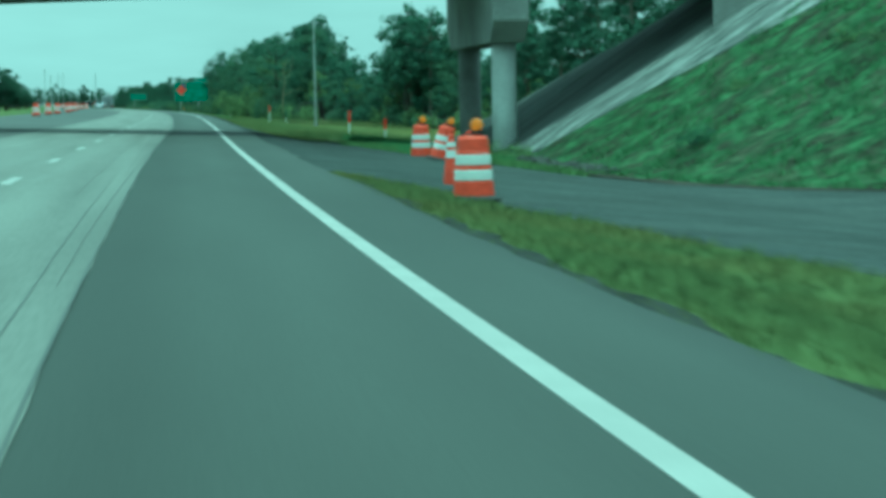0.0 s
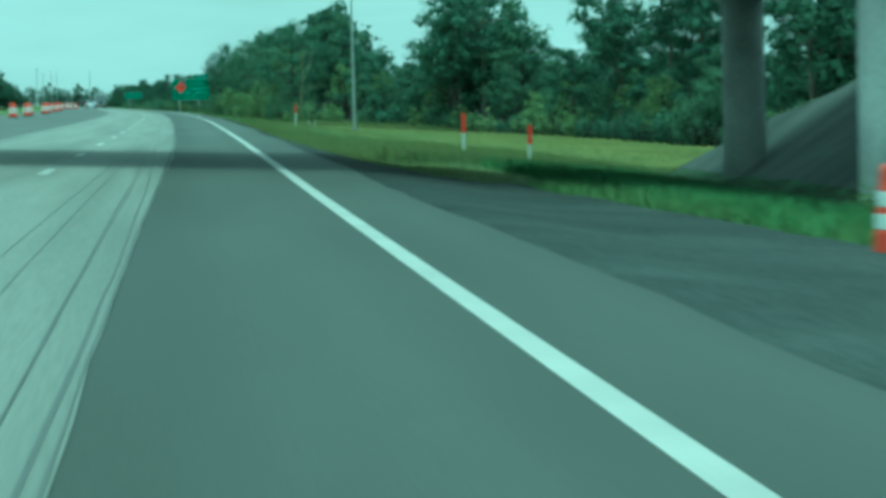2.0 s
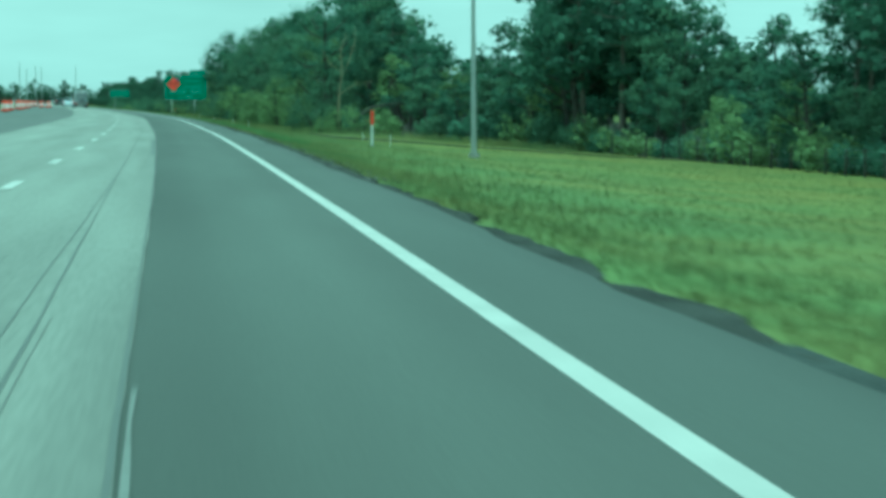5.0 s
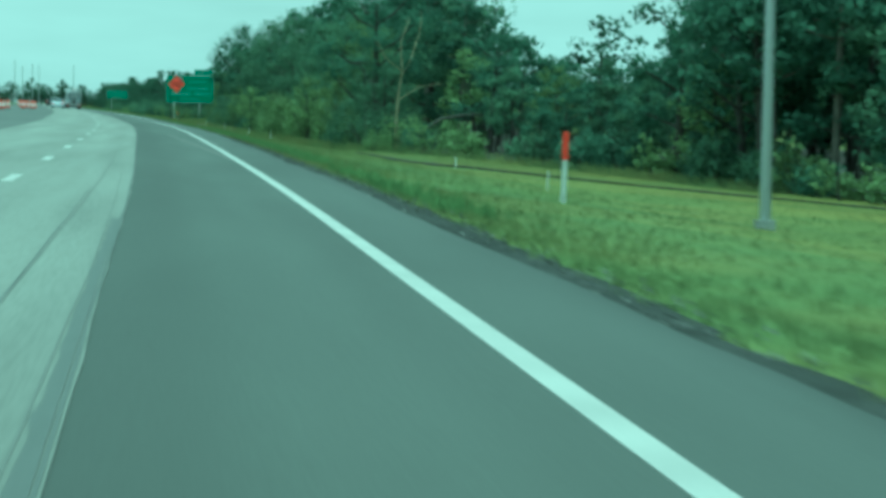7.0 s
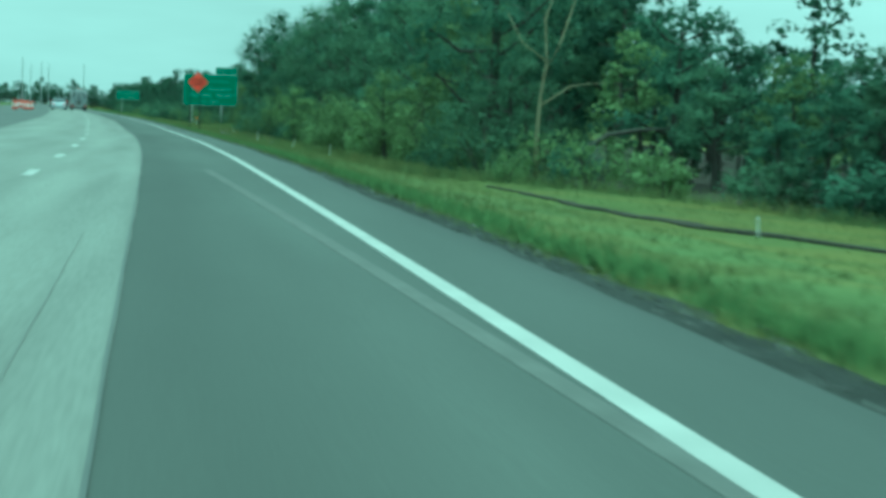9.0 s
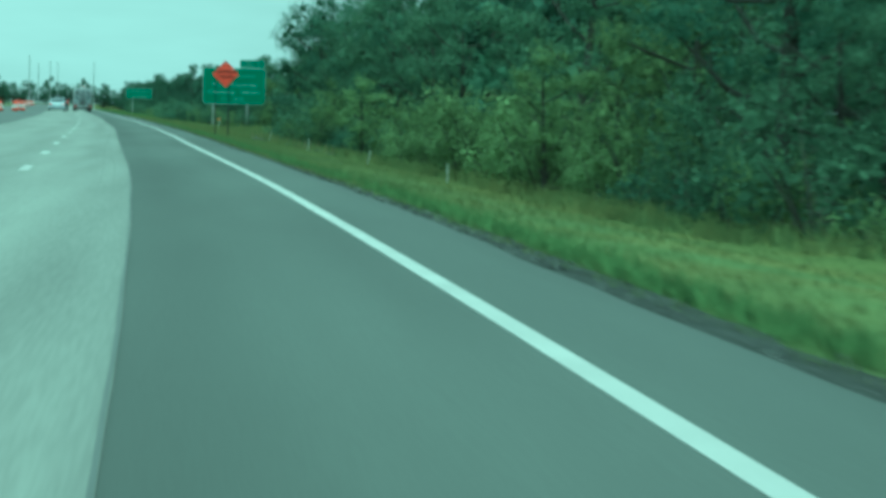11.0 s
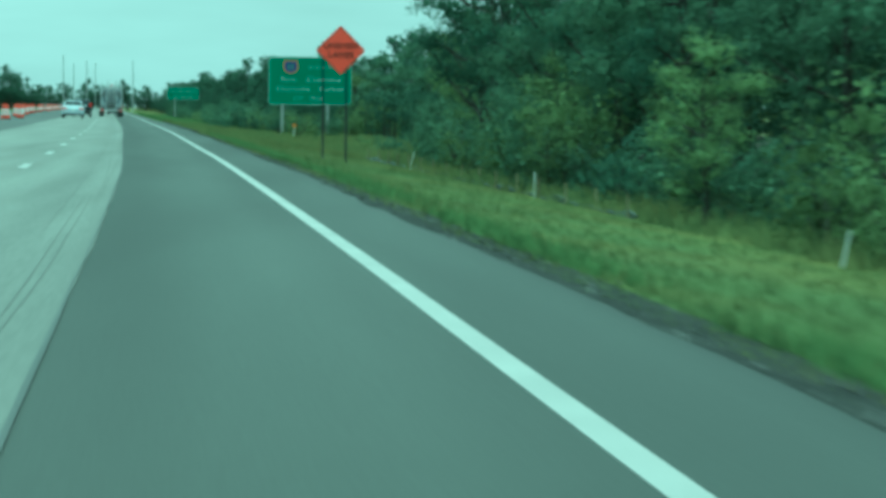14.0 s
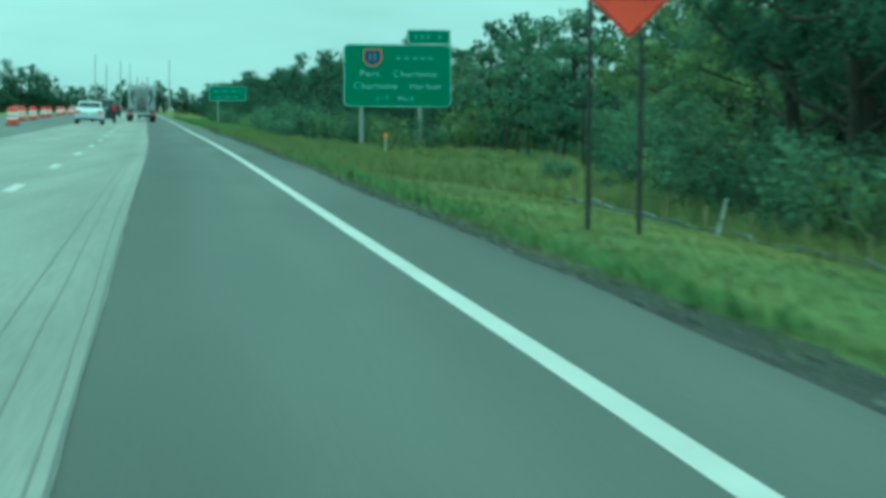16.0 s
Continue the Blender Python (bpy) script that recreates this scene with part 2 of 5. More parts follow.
TRUCK_GREY = material("dull_tank_steel", (0.24, 0.25, 0.27), 0.5, 0.25, grain=0.2, grain_scale=6, stain=0.3, stain_scale=1.2)
CAR_SILVER = material("silver_car_paint", (0.45, 0.47, 0.5), 0.3, 0.6)
SILT = material("grey_silt_fabric", (0.15, 0.17, 0.16), 0.9, grain=0.2, grain_scale=6, stain=0.25, stain_scale=1.0)


# ---- building helpers ----
def mesh_object(name, verts, faces, mat, parent=None, label="", smooth=False):
    me = bpy.data.meshes.new(name)
    me.from_pydata([tuple(v) for v in verts], [], [tuple(int(i) for i in f) for f in faces])
    me.materials.append(mat)
    if smooth:
        me.polygons.foreach_set("use_smooth", [True] * len(me.polygons))
    me.update()
    ob = new(name, me)
    if parent:
        ob.parent = parent
    return tagged(ob, label=label)


def part(name, bm, mat, parent, label="", smooth=False):
    me = bpy.data.meshes.new(name)
    bmesh.ops.recalc_face_normals(bm, faces=bm.faces)
    bm.to_mesh(me)
    bm.free()
    me.materials.append(mat)
    if smooth:
        me.polygons.foreach_set("use_smooth", [True] * len(me.polygons))
    ob = new(name, me)
    if parent:
        ob.parent = parent
    return tagged(ob, label=label)


def thing(name, m, label, category, group=""):
    ob = new(name)
    ob.matrix_world = m
    ob.empty_display_size = 0.1
    return tagged(ob, label, category, group)


def box(sx, sy, sz, at=(0, 0, 0), bevel=0.0, bm=None, turn=None):
    """A box of these sizes whose base's middle is at `at`."""
    own = bmesh.new()
    bmesh.ops.create_cube(own, size=1)
    bmesh.ops.scale(own, vec=(sx, sy, sz), verts=own.verts)
    if bevel:
        bmesh.ops.bevel(own, geom=own.edges[:], offset=bevel, segments=2, affect="EDGES")
    bmesh.ops.translate(own, vec=(0, 0, sz / 2), verts=own.verts)
    if turn:
        bmesh.ops.transform(own, matrix=turn, verts=own.verts)
    bmesh.ops.translate(own, vec=at, verts=own.verts)
    return merged(bm, own)


def merged(bm, own):
    if bm is None:
        return own
    me = bpy.data.meshes.new("tmp")
    own.to_mesh(me)
    own.free()
    bm.from_mesh(me)
    bpy.data.meshes.remove(me)
    return bm


def lathe(profile, n=20, at=(0, 0, 0), bm=None):
    """A turned body from (radius, height) pairs, about z."""
    own = bmesh.new()
    rings = []
    for r, z in profile:
        rings.append([own.verts.new((r * math.cos(2 * math.pi * i / n) + at[0], r * math.sin(2 * math.pi * i / n) + at[1], z + at[2])) for i in range(n)])
    for a, b in zip(rings, rings[1:]):
        for i in range(n):
            own.faces.new((a[i], a[(i + 1) % n], b[(i + 1) % n], b[i]))
    own.faces.new(rings[0][::-1]), own.faces.new(rings[-1])
    return merged(bm, own)


def tube(points, radii, n=8, bm=None):
    """A tapered tube along points."""
    own = bmesh.new()
    rings = []
    pts = [Vector(p) for p in points]
    for i, (p, r) in enumerate(zip(pts, radii)):
        d = (pts[min(i + 1, len(pts) - 1)] - pts[max(i - 1, 0)]).normalized()
        side = d.cross(Vector((0, 0, 1)) if abs(d.z) < 0.9 else Vector((1, 0, 0))).normalized()
        up = side.cross(d)
        rings.append([own.verts.new(p + (side * math.cos(2 * math.pi * k / n) + up * math.sin(2 * math.pi * k / n)) * r) for k in range(n)])
    for a, b in zip(rings, rings[1:]):
        for k in range(n):
            own.faces.new((a[k], a[(k + 1) % n], b[(k + 1) % n], b[k]))
    own.faces.new(rings[0][::-1]), own.faces.new(rings[-1])
    return merged(bm, own)


def extruded(outline, depth, at=(0, 0, 0), bevel=0.0):
    """An outline in x and z, made `depth` thick along y, its front at y = at[1]."""
    bm = bmesh.new()
    vs = [bm.verts.new((x + at[0], at[1], z + at[2])) for x, z in outline]
    f = bm.faces.new(vs)
    ext = bmesh.ops.extrude_face_region(bm, geom=[f])
    bmesh.ops.translate(bm, vec=(0, depth, 0), verts=[g for g in ext["geom"] if isinstance(g, bmesh.types.BMVert)])
    if bevel:
        bmesh.ops.bevel(bm, geom=bm.edges[:], offset=bevel, segments=2, affect="EDGES")
    return bm


# ---- the road's line and the lie of the land ----
EDGE_STEP = 12.525
EDGE = [1.66, 1.54, 1.47, 1.45, 1.46, 1.49, 1.54, 1.61, 1.66, 1.72, 1.75, 1.78, 1.79, 1.79, 1.77, 1.74, 1.66, 1.53, 1.39, 1.22, 1.03, 0.81, 0.51, 0.15,
        -0.31, -0.79, -1.27, -1.72, -2.21, -2.72, -3.26, -3.86, -4.45, -5.04, -5.65, -6.29, -6.95, -7.63, -8.32, -9.0]


def edge_x(y):
    """x of the white edge line at y."""
    end = EDGE_STEP * (len(EDGE) - 1)
    if y >= end:
        return EDGE[-1] - 0.0548 * (y - end)
    if y <= 0:
        return EDGE[0] - 0.004 * y
    i = int(y / EDGE_STEP)
    k = y / EDGE_STEP - i
    p = [EDGE[min(max(j, 0), len(EDGE) - 1)] for j in (i - 1, i, i + 1, i + 2)]
    return 0.5 * (2 * p[1] + (p[2] - p[0]) * k + (2 * p[0] - 5 * p[1] + 4 * p[2] - p[3]) * k * k + (3 * p[1] - p[0] - 3 * p[2] + p[3]) * k ** 3)


def road_dir(y):
    d = Vector((edge_x(y + 1) - edge_x(y - 1), 2, 0)).normalized()
    return d


def road_z(u):
    """The paving falls gently to the right, across the lanes and the shoulder."""
    return -0.03 * max(u, -15.2)


SKEW = radians(26)
BRIDGE_AT = Vector((0.3, 92.4, 0))
AXIS = Vector((math.cos(SKEW), -math.sin(SKEW), 0))
ACROSS = Vector((math.sin(SKEW), math.cos(SKEW), 0))


def toe_x(y):
    """x at which the bank under and beside the bridge begins to rise."""
    return float(np.interp(y, [20, 30, 40, 49.5, 54, 60, 76, 97, 130], [40, 28, 19.5, 14.6, 12.8, 11.8, 10.9, 10.5, 10.4]))


def bank(x, y):
    w = (Vector((x, y, 0)) - BRIDGE_AT).dot(ACROSS)
    grade = 0.66 if w > -11 else 0.66 - 0.012 * min(14, -11 - w)
    rise = x - toe_x(y)
    return min(-1.1 + grade * rise, 6.1) - 0.95 * max(0, w - 0.3 - max(4.0, 9.6 - 0.8 * rise))


def land(x, y):
    u = x - edge_x(y)
    ditch = float(np.interp(y, [0, 120, 230, 262, 300, 430, 520], [0.92, 0.85, 0.92, 1.12, 1.2, 1.15, 0.9]))
    z = float(np.interp(u, [-60, -30, -15.2, 0, 1.2, 1.6, 2.2, 3, 4, 6, 8.5, 10, 12, 16, 25, 60],
                        [-0.4, -0.1, 0.40, -0.06, -0.096, -0.15, -0.25, -0.4, -0.48, -0.66, -1.0, -1.15, -1.15, -1.0, -0.85, -0.6]))
    if u > 1.3:
        z *= ditch
        # the open field before the pinewood falls away from the road
        fall = float(np.interp(y, [92, 118, 276, 306], [0, 1, 1, 0.25]))
        z += fall * (float(np.interp(u, [9, 12, 16, 22, 28, 40, 60, 140], [-1.05, -1.22, -1.5, -1.9, -2.22, -2.4, -2.4, -0.9])) - z) * min(1, max(0, (u - 9) / 2))
        z += float(np.interp(u, [1.3, 3.3, 7, 10], [0, 0.05, 0.035, 0.012])) * noise.noise(Vector((x * 0.4, y * 0.4, 0)))
    b = bank(x, y)
    if b > z and x > 8:
        k = min(1, (b - z) / 0.3)
        z = b + 0.06 * k * noise.noise(Vector((x * 0.9, y * 0.9, 3)))
    return z


def front(y):
    """How far from the edge line the wood begins."""
    return float(np.interp(y, [60, 100, 140, 180, 219, 235, 250, 262, 275, 284, 292, 300, 312, 330, 380, 410, 430, 455, 480, 520, 560, 700, 1100],
                           [40, 34, 30, 29, 28, 26.4, 24.2, 22.4, 19.8, 16.0, 13.2, 12.0, 12.0, 12.6, 12.0, 11.8, 13.0, 17.0, 20.5, 21.5, 18, 15, 15]))


def lane(name, u0, u1, z, y0, y1, mat, step=4.0, thick=0.0, ground=False, lift=0.0, wobble=0.0, cols=2, parent=None, label=""):
    """A strip along the road between two offsets from the edge line (numbers or functions of y)."""
    ys = np.linspace(y0, y1, max(2, int((y1 - y0) / step) + 1))
    v, f = [], []
    for y in ys:
        a = u0(y) if callable(u0) else u0
        b = u1(y) if callable(u1) else u1
        for c in range(cols):
            k = c / (cols - 1)
            if ground and cols > 4:
                # the sheet dips into the soil close to its two sides
                k = 0.012 if c == 1 else 0.988 if c == cols - 2 else k
            u = a + (b - a) * k
            if wobble and c in (0, cols - 1):
                u += wobble * noise.noise(Vector((y * 0.35, c * 7.0 + u0 if not callable(u0) else c * 7.0, 0)))
            x = edge_x(y) + u
            v.append((x, y, (land(x, y) + (lift if 0 < c < cols - 1 and ys[0] < y < ys[-1] else -0.03)) if ground else z + road_z(u)))
    for i in range(len(ys) - 1):
        for c in range(cols - 1):
            k = i * cols + c
            f.append((k, k + 1, k + cols + 1, k + cols))
    if thick:
        n = len(v)
        v += [(x, y, zz - thick) for x, y, zz in v]
        for i in range(len(ys) - 1):
            for k, flip in ((i * cols, False), (i * cols + cols - 1, True)):
                q = (k, k + cols, k + cols + n, k + n)
                f.append(q[::-1] if flip else q)
    ob = mesh_object(name, v, f, mat, parent, label)
    road_map(ob.data)
    return ob


def road_map(me):
    """A UV map of metres: across from the edge line, and along the road."""
    co = np.empty(len(me.vertices) * 3, np.float32)
    me.vertices.foreach_get("co", co)
    co = co.reshape(-1, 3)
    across = co[:, 0] - np.array([edge_x(float(y)) for y in co[:, 1]], np.float32)
    idx = np.empty(len(me.loops), np.int32)
    me.loops.foreach_get("vertex_index", idx)
    me.uv_layers.new(name="road").data.foreach_set("uv", np.stack([across[idx], co[idx, 1]], 1).astype(np.float32).ravel())


# ground: one sheet to the horizon
us = [-2500, -1200, -600, -300, -150, -90, -60, -40, -30, -24, -20, -17, -15.2, -12, -8, -4, -1, 0.6, 1.2, 1.6, 2.2] + \
     list(np.arange(3, 30, 0.9)) + list(np.arange(30, 60, 3.0)) + [70, 90, 130, 200, 400, 900, 2500]
ys = [-900, -400, -200, -100, -60, -40, -25, -15] + list(np.arange(-8, 130, 1.4)) + list(np.arange(130, 540, 3.0)) + list(np.arange(545, 900, 15)) + \
     [930, 1000, 1100, 1250, 1500, 2000, 2800, 4500]
gv = []
for y in ys:
    for u in us:
        x = edge_x(y) + u
        gv.append((x, y, land(x, y)))
w = len(us)
gf = [(j * w + i, j * w + i + 1, (j + 1) * w + i + 1, (j + 1) * w + i) for j in range(len(ys) - 1) for i in range(w - 1)]
ground_sheet = mesh_object("ground", gv, gf, GRASS_GROUND, smooth=True)
road_map(ground_sheet.data)
tagged(ground_sheet, "rough green and straw grass verge and ditch", "ground", kind="structure")

tagged(lane("road", -2.6, lambda y: 1.15 + 0.05 * math.sin(y * 0.23) + 0.09 * noise.noise(Vector((y * 0.35, 1, 0))) + 0.07 * noise.noise(Vector((y * 1.3, 4, 0))), 0.0, -60, 1400, ASPHALT, thick=0.06, step=1.5), "worn grey asphalt lane with a smooth dark surface", "road", kind="structure")
def joint_u(y):
    """Offset at which the concrete meets the asphalt."""
    return float(np.interp(y, [-20, 8, 25, 55, 78, 95, 113, 150, 172, 200, 222, 295, 335, 362, 376, 403, 500],
                           [-2.2, -2.18, -2.11, -2.07, -2.0, -1.965, -1.96, -2.04, -2.12, -2.19, -2.23, -2.17, -2.18, -2.14, -2.21, -2.25, -2.25]))


tagged(lane("road_concrete", -7.0, lambda y: joint_u(y) + 0.02 * noise.noise(Vector((y * 0.11, 4, 0))) + 0.02 * noise.noise(Vector((y * 0.5, 7, 0))), 0.008, -60, 1400, CONCRETE, thick=0.05, step=1.0),
       "pale ribbed concrete lane beside the asphalt", "road", kind="structure")
tagged(lane("road_left", -15, -7.0, 0.0, -60, 1400, OLD_ASPHALT, thick=0.06), "grey asphalt widening strip beside the concrete", "road", kind="structure")
for y0, y1 in ((-30, 40), (123, 520)):
    tagged(lane("gravel_edge", lambda y: 0.85, lambda y: (1.3 if y < 60 else float(np.interp(y, [123, 160, 190, 280, 330], [1.35, 1.45, 1.65, 1.9, 2.05]))) + 0.3 * noise.noise(Vector((y * 0.4, 0, 0))) + 0.2 * noise.noise(Vector((y * 1.7, 5, 0))), 0, y0, y1, GRAVEL, step=0.5, ground=True, lift=0.05, cols=7),
           "dark crumbled gravel along the shoulder", "verge", kind="structure")


def pad_left(y):
    return float(np.interp(y, [8, 14, 22, 30, 36, 41, 46, 130], [7.5, 5.6, 4.4, 3.6, 2.4, 0.9, 0.7, 0.7]))


def pad_right(y):
    return float(np.interp(y, [8, 30, 45, 52, 58, 63, 68, 76, 84, 88, 92, 100, 112, 125], [27, 25, 14.5, 11.3, 8.6, 6.2, 5.4, 4.7, 4.0, 3.0, 2.3, 1.75, 1.45, 1.35]))


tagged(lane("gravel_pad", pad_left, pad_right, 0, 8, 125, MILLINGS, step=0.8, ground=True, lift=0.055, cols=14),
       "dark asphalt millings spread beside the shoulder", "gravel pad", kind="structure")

def ditch_u(y):
    """The small ditch runs beside the road, then bends away across the field."""
    return float(np.interp(y, [229, 232, 235, 238.5, 243, 249, 256, 266, 286], [29, 27, 23.6, 19.4, 15, 12, 10.2, 9.7, 9.8])) + 0.2 * noise.noise(Vector((y * 0.3, 6, 0)))


def ditch_half(y):
    return float(np.interp(y, [229, 238, 246, 254, 264, 275, 286], [0.5, 0.6, 0.4, 0.26, 0.2, 0.12, 0.05])) * (1 + 0.9 * noise.noise(Vector((y * 0.55, 2, 3))))


tagged(lane("ditch_edge", lambda y: ditch_u(y) - ditch_half(y), lambda y: ditch_u(y) + ditch_half(y), 0, 229, 286, SOIL, step=0.7, ground=True, lift=0.06, cols=5),
       "dark cut edge of a small ditch in the grass", "ditch", kind="structure")
tagged(lane("forest_floor", lambda y: front(y) + 0.8 + 0.7 * noise.noise(Vector((y * 0.2, 3, 3))), lambda y: front(y) + 33 + 3 * noise.noise(Vector((y * 0.05, 8, 1))), 0, 108, 1150, SOIL, step=3.0, ground=True, lift=0.06, cols=10),
       "dark leaf litter under the trees", "forest floor", kind="structure")

# paint
tagged(lane("edge_line", -0.084, 0.072, 0.004, -40, 1000, PAINT, step=2.0, thick=0.004), "solid white edge line on the asphalt", "road marking", kind="structure")
tagged(lane("old_edge_line", lambda y: -0.20 - 0.0238 * (y - 212), lambda y: -0.06 - 0.0232 * (y - 212), 0.003, 206, 249, GHOST, step=2.0, thick=0.003), "pale scoured strip of an old line", "road marking", kind="structure")
for k in range(-3, 60):
    y = 34.9 + 12.14 * k
    tagged(lane("lane_dash", -3.95, -3.8, 0.012, y - 1.5, y + 1.5, PAINT, step=1.0, thick=0.004), "white dash of the broken lane line", "road marking", "lane dashes", "structure")


def seam(u, y0, y1, width, amp, seed):
    drift = u if callable(u) else (lambda y: u)
    fu = lambda y: drift(y) + amp * noise.noise(Vector((y * 0.018, seed, 0))) + 0.010 * noise.noise(Vector((y * 0.3, seed, 9)))
    hw = lambda y: width * (0.5 + 0.5 * noise.noise(Vector((y * 0.12, seed, 4))) + 0.35 * noise.noise(Vector((y * 0.9, seed, 2)))) * min(1, (y - y0) / 25, (y1 - y) / 25)
    return tagged(lane("tar_seam", lambda y: fu(y) - max(0.0, hw(y)) - 0.003, lambda y: fu(y) + max(0.0, hw(y)) + 0.003, 0.0115, y0, y1, TAR if y0 < 70 else FAINT, step=0.7, thick=0.003), "thin dark tyre streak along the concrete", "road mark", "tyre streaks", "structure")


def drawn(*stops):
    """An offset that glides through (station, offset) pairs."""
    return lambda y: float(np.interp(y, [a for a, _ in stops], [b for _, b in stops]))


for i, (u, y0, y1, wd, am) in enumerate([(drawn((20, -2.3), (60, -2.12), (75, -2.14), (87, -2.23), (101, -2.35), (146, -2.6), (190, -2.7)), 15, 190, 0.013, 0.0),
                                         (drawn((40, -2.3), (74, -2.37), (84, -2.42), (101, -2.53), (125, -2.62)), 40, 150, 0.013, 0.0),
                                         (drawn((50, -2.32), (74, -2.335), (82, -2.36), (96, -2.37), (110, -2.42)), 52, 125, 0.010, 0.0),
                                         (-2.75, 30, 120, 0.006, 0.1), (-3.0, 50, 130, 0.006, 0.15), (-2.45, -5, 40, 0.012, 0.05),
                                         (drawn((150, -2.3), (166, -2.23), (176, -2.24), (200, -2.4)), 150, 205, 0.010, 0.0), (-2.64, 160, 225, 0.016, 0.03),
                                         (drawn((290, -2.43), (314, -2.46), (340, -2.5)), 282, 350, 0.008, 0.0), (drawn((290, -2.63), (314, -2.58), (334, -2.42)), 282, 350, 0.009, 0.0),
                                         (drawn((350, -2.66), (374, -2.69), (408, -2.66)), 340, 440, 0.009, 0.0), (drawn((355, -2.34), (368, -2.42), (377, -2.49), (400, -2.55)), 346, 430, 0.008, 0.0), (drawn((360, -2.3), (372, -2.27), (390, -2.35)), 345, 420, 0.007, 0.0)]):
    seam(u, y0, y1, wd, am, i * 3.7)
seam(lambda y: joint_u(y) - 0.015, -10, 460, 0.014, 0.0, 77)
# rubber scrubbed off along the joint
tagged(lane("rubber_smudge", lambda y: joint_u(y) - 0.10 * (1 + 0.5 * noise.noise(Vector((y * 1.5, 1, 5)))), lambda y: joint_u(y) - 0.03, 0.013, 163, 182, TAR, step=0.5, thick=0.003), "dark rubber smudge beside the joint", "road mark", kind="structure")
tagged(lane("joint_ridge", lambda y: joint_u(y) + 0.022 + 0.012 * noise.noise(Vector((y * 0.3, 2, 2))), lambda y: joint_u(y) + 0.05 + 0.04 * math.exp(-((y - 93.5) / 2.5) ** 2) + 0.02 * noise.noise(Vector((y * 0.5, 3, 2))), 0.008, 84, 122, JOINT, step=1.0, thick=0.012),
       "pale scuffed ridge along the joint of the lanes", "road mark", kind="structure")


# ---- the overpass ----
def to_world(s, w, z):
    p = BRIDGE_AT + AXIS * s + ACROSS * w
    return (p.x, p.y, z)


def along(s0, s1, w0, w1, z0, z1, bm=None):
    """A block laid along the bridge's axis."""
    own = bmesh.new()
    v = [own.verts.new(to_world(s, w, z)) for z in (z0, z1) for s, w in ((s0, w0), (s1, w0), (s1, w1), (s0, w1))]
    for q in ((3, 2, 1, 0), (4, 5, 6, 7), (0, 1, 5, 4), (1, 2, 6, 5), (2, 3, 7, 6), (3, 0, 4, 7)):
        own.faces.new([v[i] for i in q])
    return merged(bm, own)


bridge = thing("overpass", Matrix(), "weathered concrete highway overpass on round columns", "bridge")
part("deck", along(-75, 34, -6.6, 5.2, 6.55, 6.85), BRIDGE, bridge)
for k in range(6):
    wc = -5.6 + k * 1.96
    gir = along(-75, 30, wc - 0.12, wc + 0.12, 5.6, 6.55)
    along(-75, 30, wc - 0.32, wc + 0.32, 5.45, 5.65, gir)
    along(-75, 30, wc - 0.4, wc + 0.4, 6.4, 6.56, gir)
    part("girder", gir, BRIDGE, bridge)
for w in (-6.6, 5.2):
    rail = along(-75, 36, w - 0.2, w + 0.2, 6.8, 7.1)
    along(-75, 36, w - 0.11, w + 0.11, 7.1, 7.7, rail)
    part("parapet", rail, BRIDGE, bridge)
part("abutment", along(22.6, 24.4, -7.4, 7.4, 3.0, 6.75), BRIDGE, bridge)


def bent(x, y0, y1, z_ground):
    cap = bmesh.new()
    prof = [(y0 - 2.1, 3.75), (y0 - 1.0, 3.02), (y1 + 1.0, 3.02), (y1 + 2.1, 3.75), (y1 + 2.1, 5.25), (y0 - 2.1, 5.25)]
    vs = [[cap.verts.new((x + d, y, z)) for y, z in prof] for d in (-0.62, 0.62)]
    cap.faces.new(vs[0]), cap.faces.new(vs[1][::-1])
    for i in range(6):
        j = (i + 1) % 6
        cap.faces.new((vs[0][i], vs[1][i], vs[1][j], vs[0][j]))
    bmesh.ops.bevel(cap, geom=cap.edges[:], offset=0.03, segments=1, affect="EDGES")
    part("bent_cap", cap, BRIDGE, bridge)
    for y in (y0, y1):
        # front column coloured as lit, rear one darker for the deck's shade
        part("column", lathe([(0.435, z_ground), (0.435, 3.05)], 28, (x, y, 0)), LIT_COLUMN if y == y0 else BRIDGE, bridge, smooth=True)
    for k in range(6):
        # bearing pads under the girders
        wc = -5.6 + k * 1.96
        s = (x - BRIDGE_AT.x - wc * ACROSS.x) / AXIS.x
        part("bearing", along(s - 0.3, s + 0.3, wc - 0.25, wc + 0.25, 5.2, 5.47), DARK_POST, bridge)


bent(11.38, 82.4, 92.1, -1.6)
bent(-24.0, 98.6, 108.1, -0.8)


def bank_mesh(name, mat, lift, ws, xs_count, label, category):
    v, f = [], []
    for w_toe in ws:
        for i in range(xs_count):
            # from the toe up to the seat of the deck
            k = i / (xs_count - 1)
            w = w_toe * (1 + 0.5 * k) if w_toe < 0 else w_toe * (1 - 0.62 * k)
            y = BRIDGE_AT.y + w / ACROSS.y
            for _ in range(8):
                x0 = toe_x(y) + 0.05 + k * 9.6
                y = BRIDGE_AT.y + (w - (x0 - BRIDGE_AT.x) * ACROSS.x) / ACROSS.y
            v.append((x0, y, bank(x0, y) + (lift if 0 < i and w_toe not in (ws[0], ws[-1]) else -0.1)))
    for a in range(len(ws) - 1):
        for i in range(xs_count - 1):
            k = a * xs_count + i
            f.append((k, k + 1, k + xs_count + 1, k + xs_count))
    return tagged(mesh_object(name, v, f, mat, label=label), category=category, kind="structure")


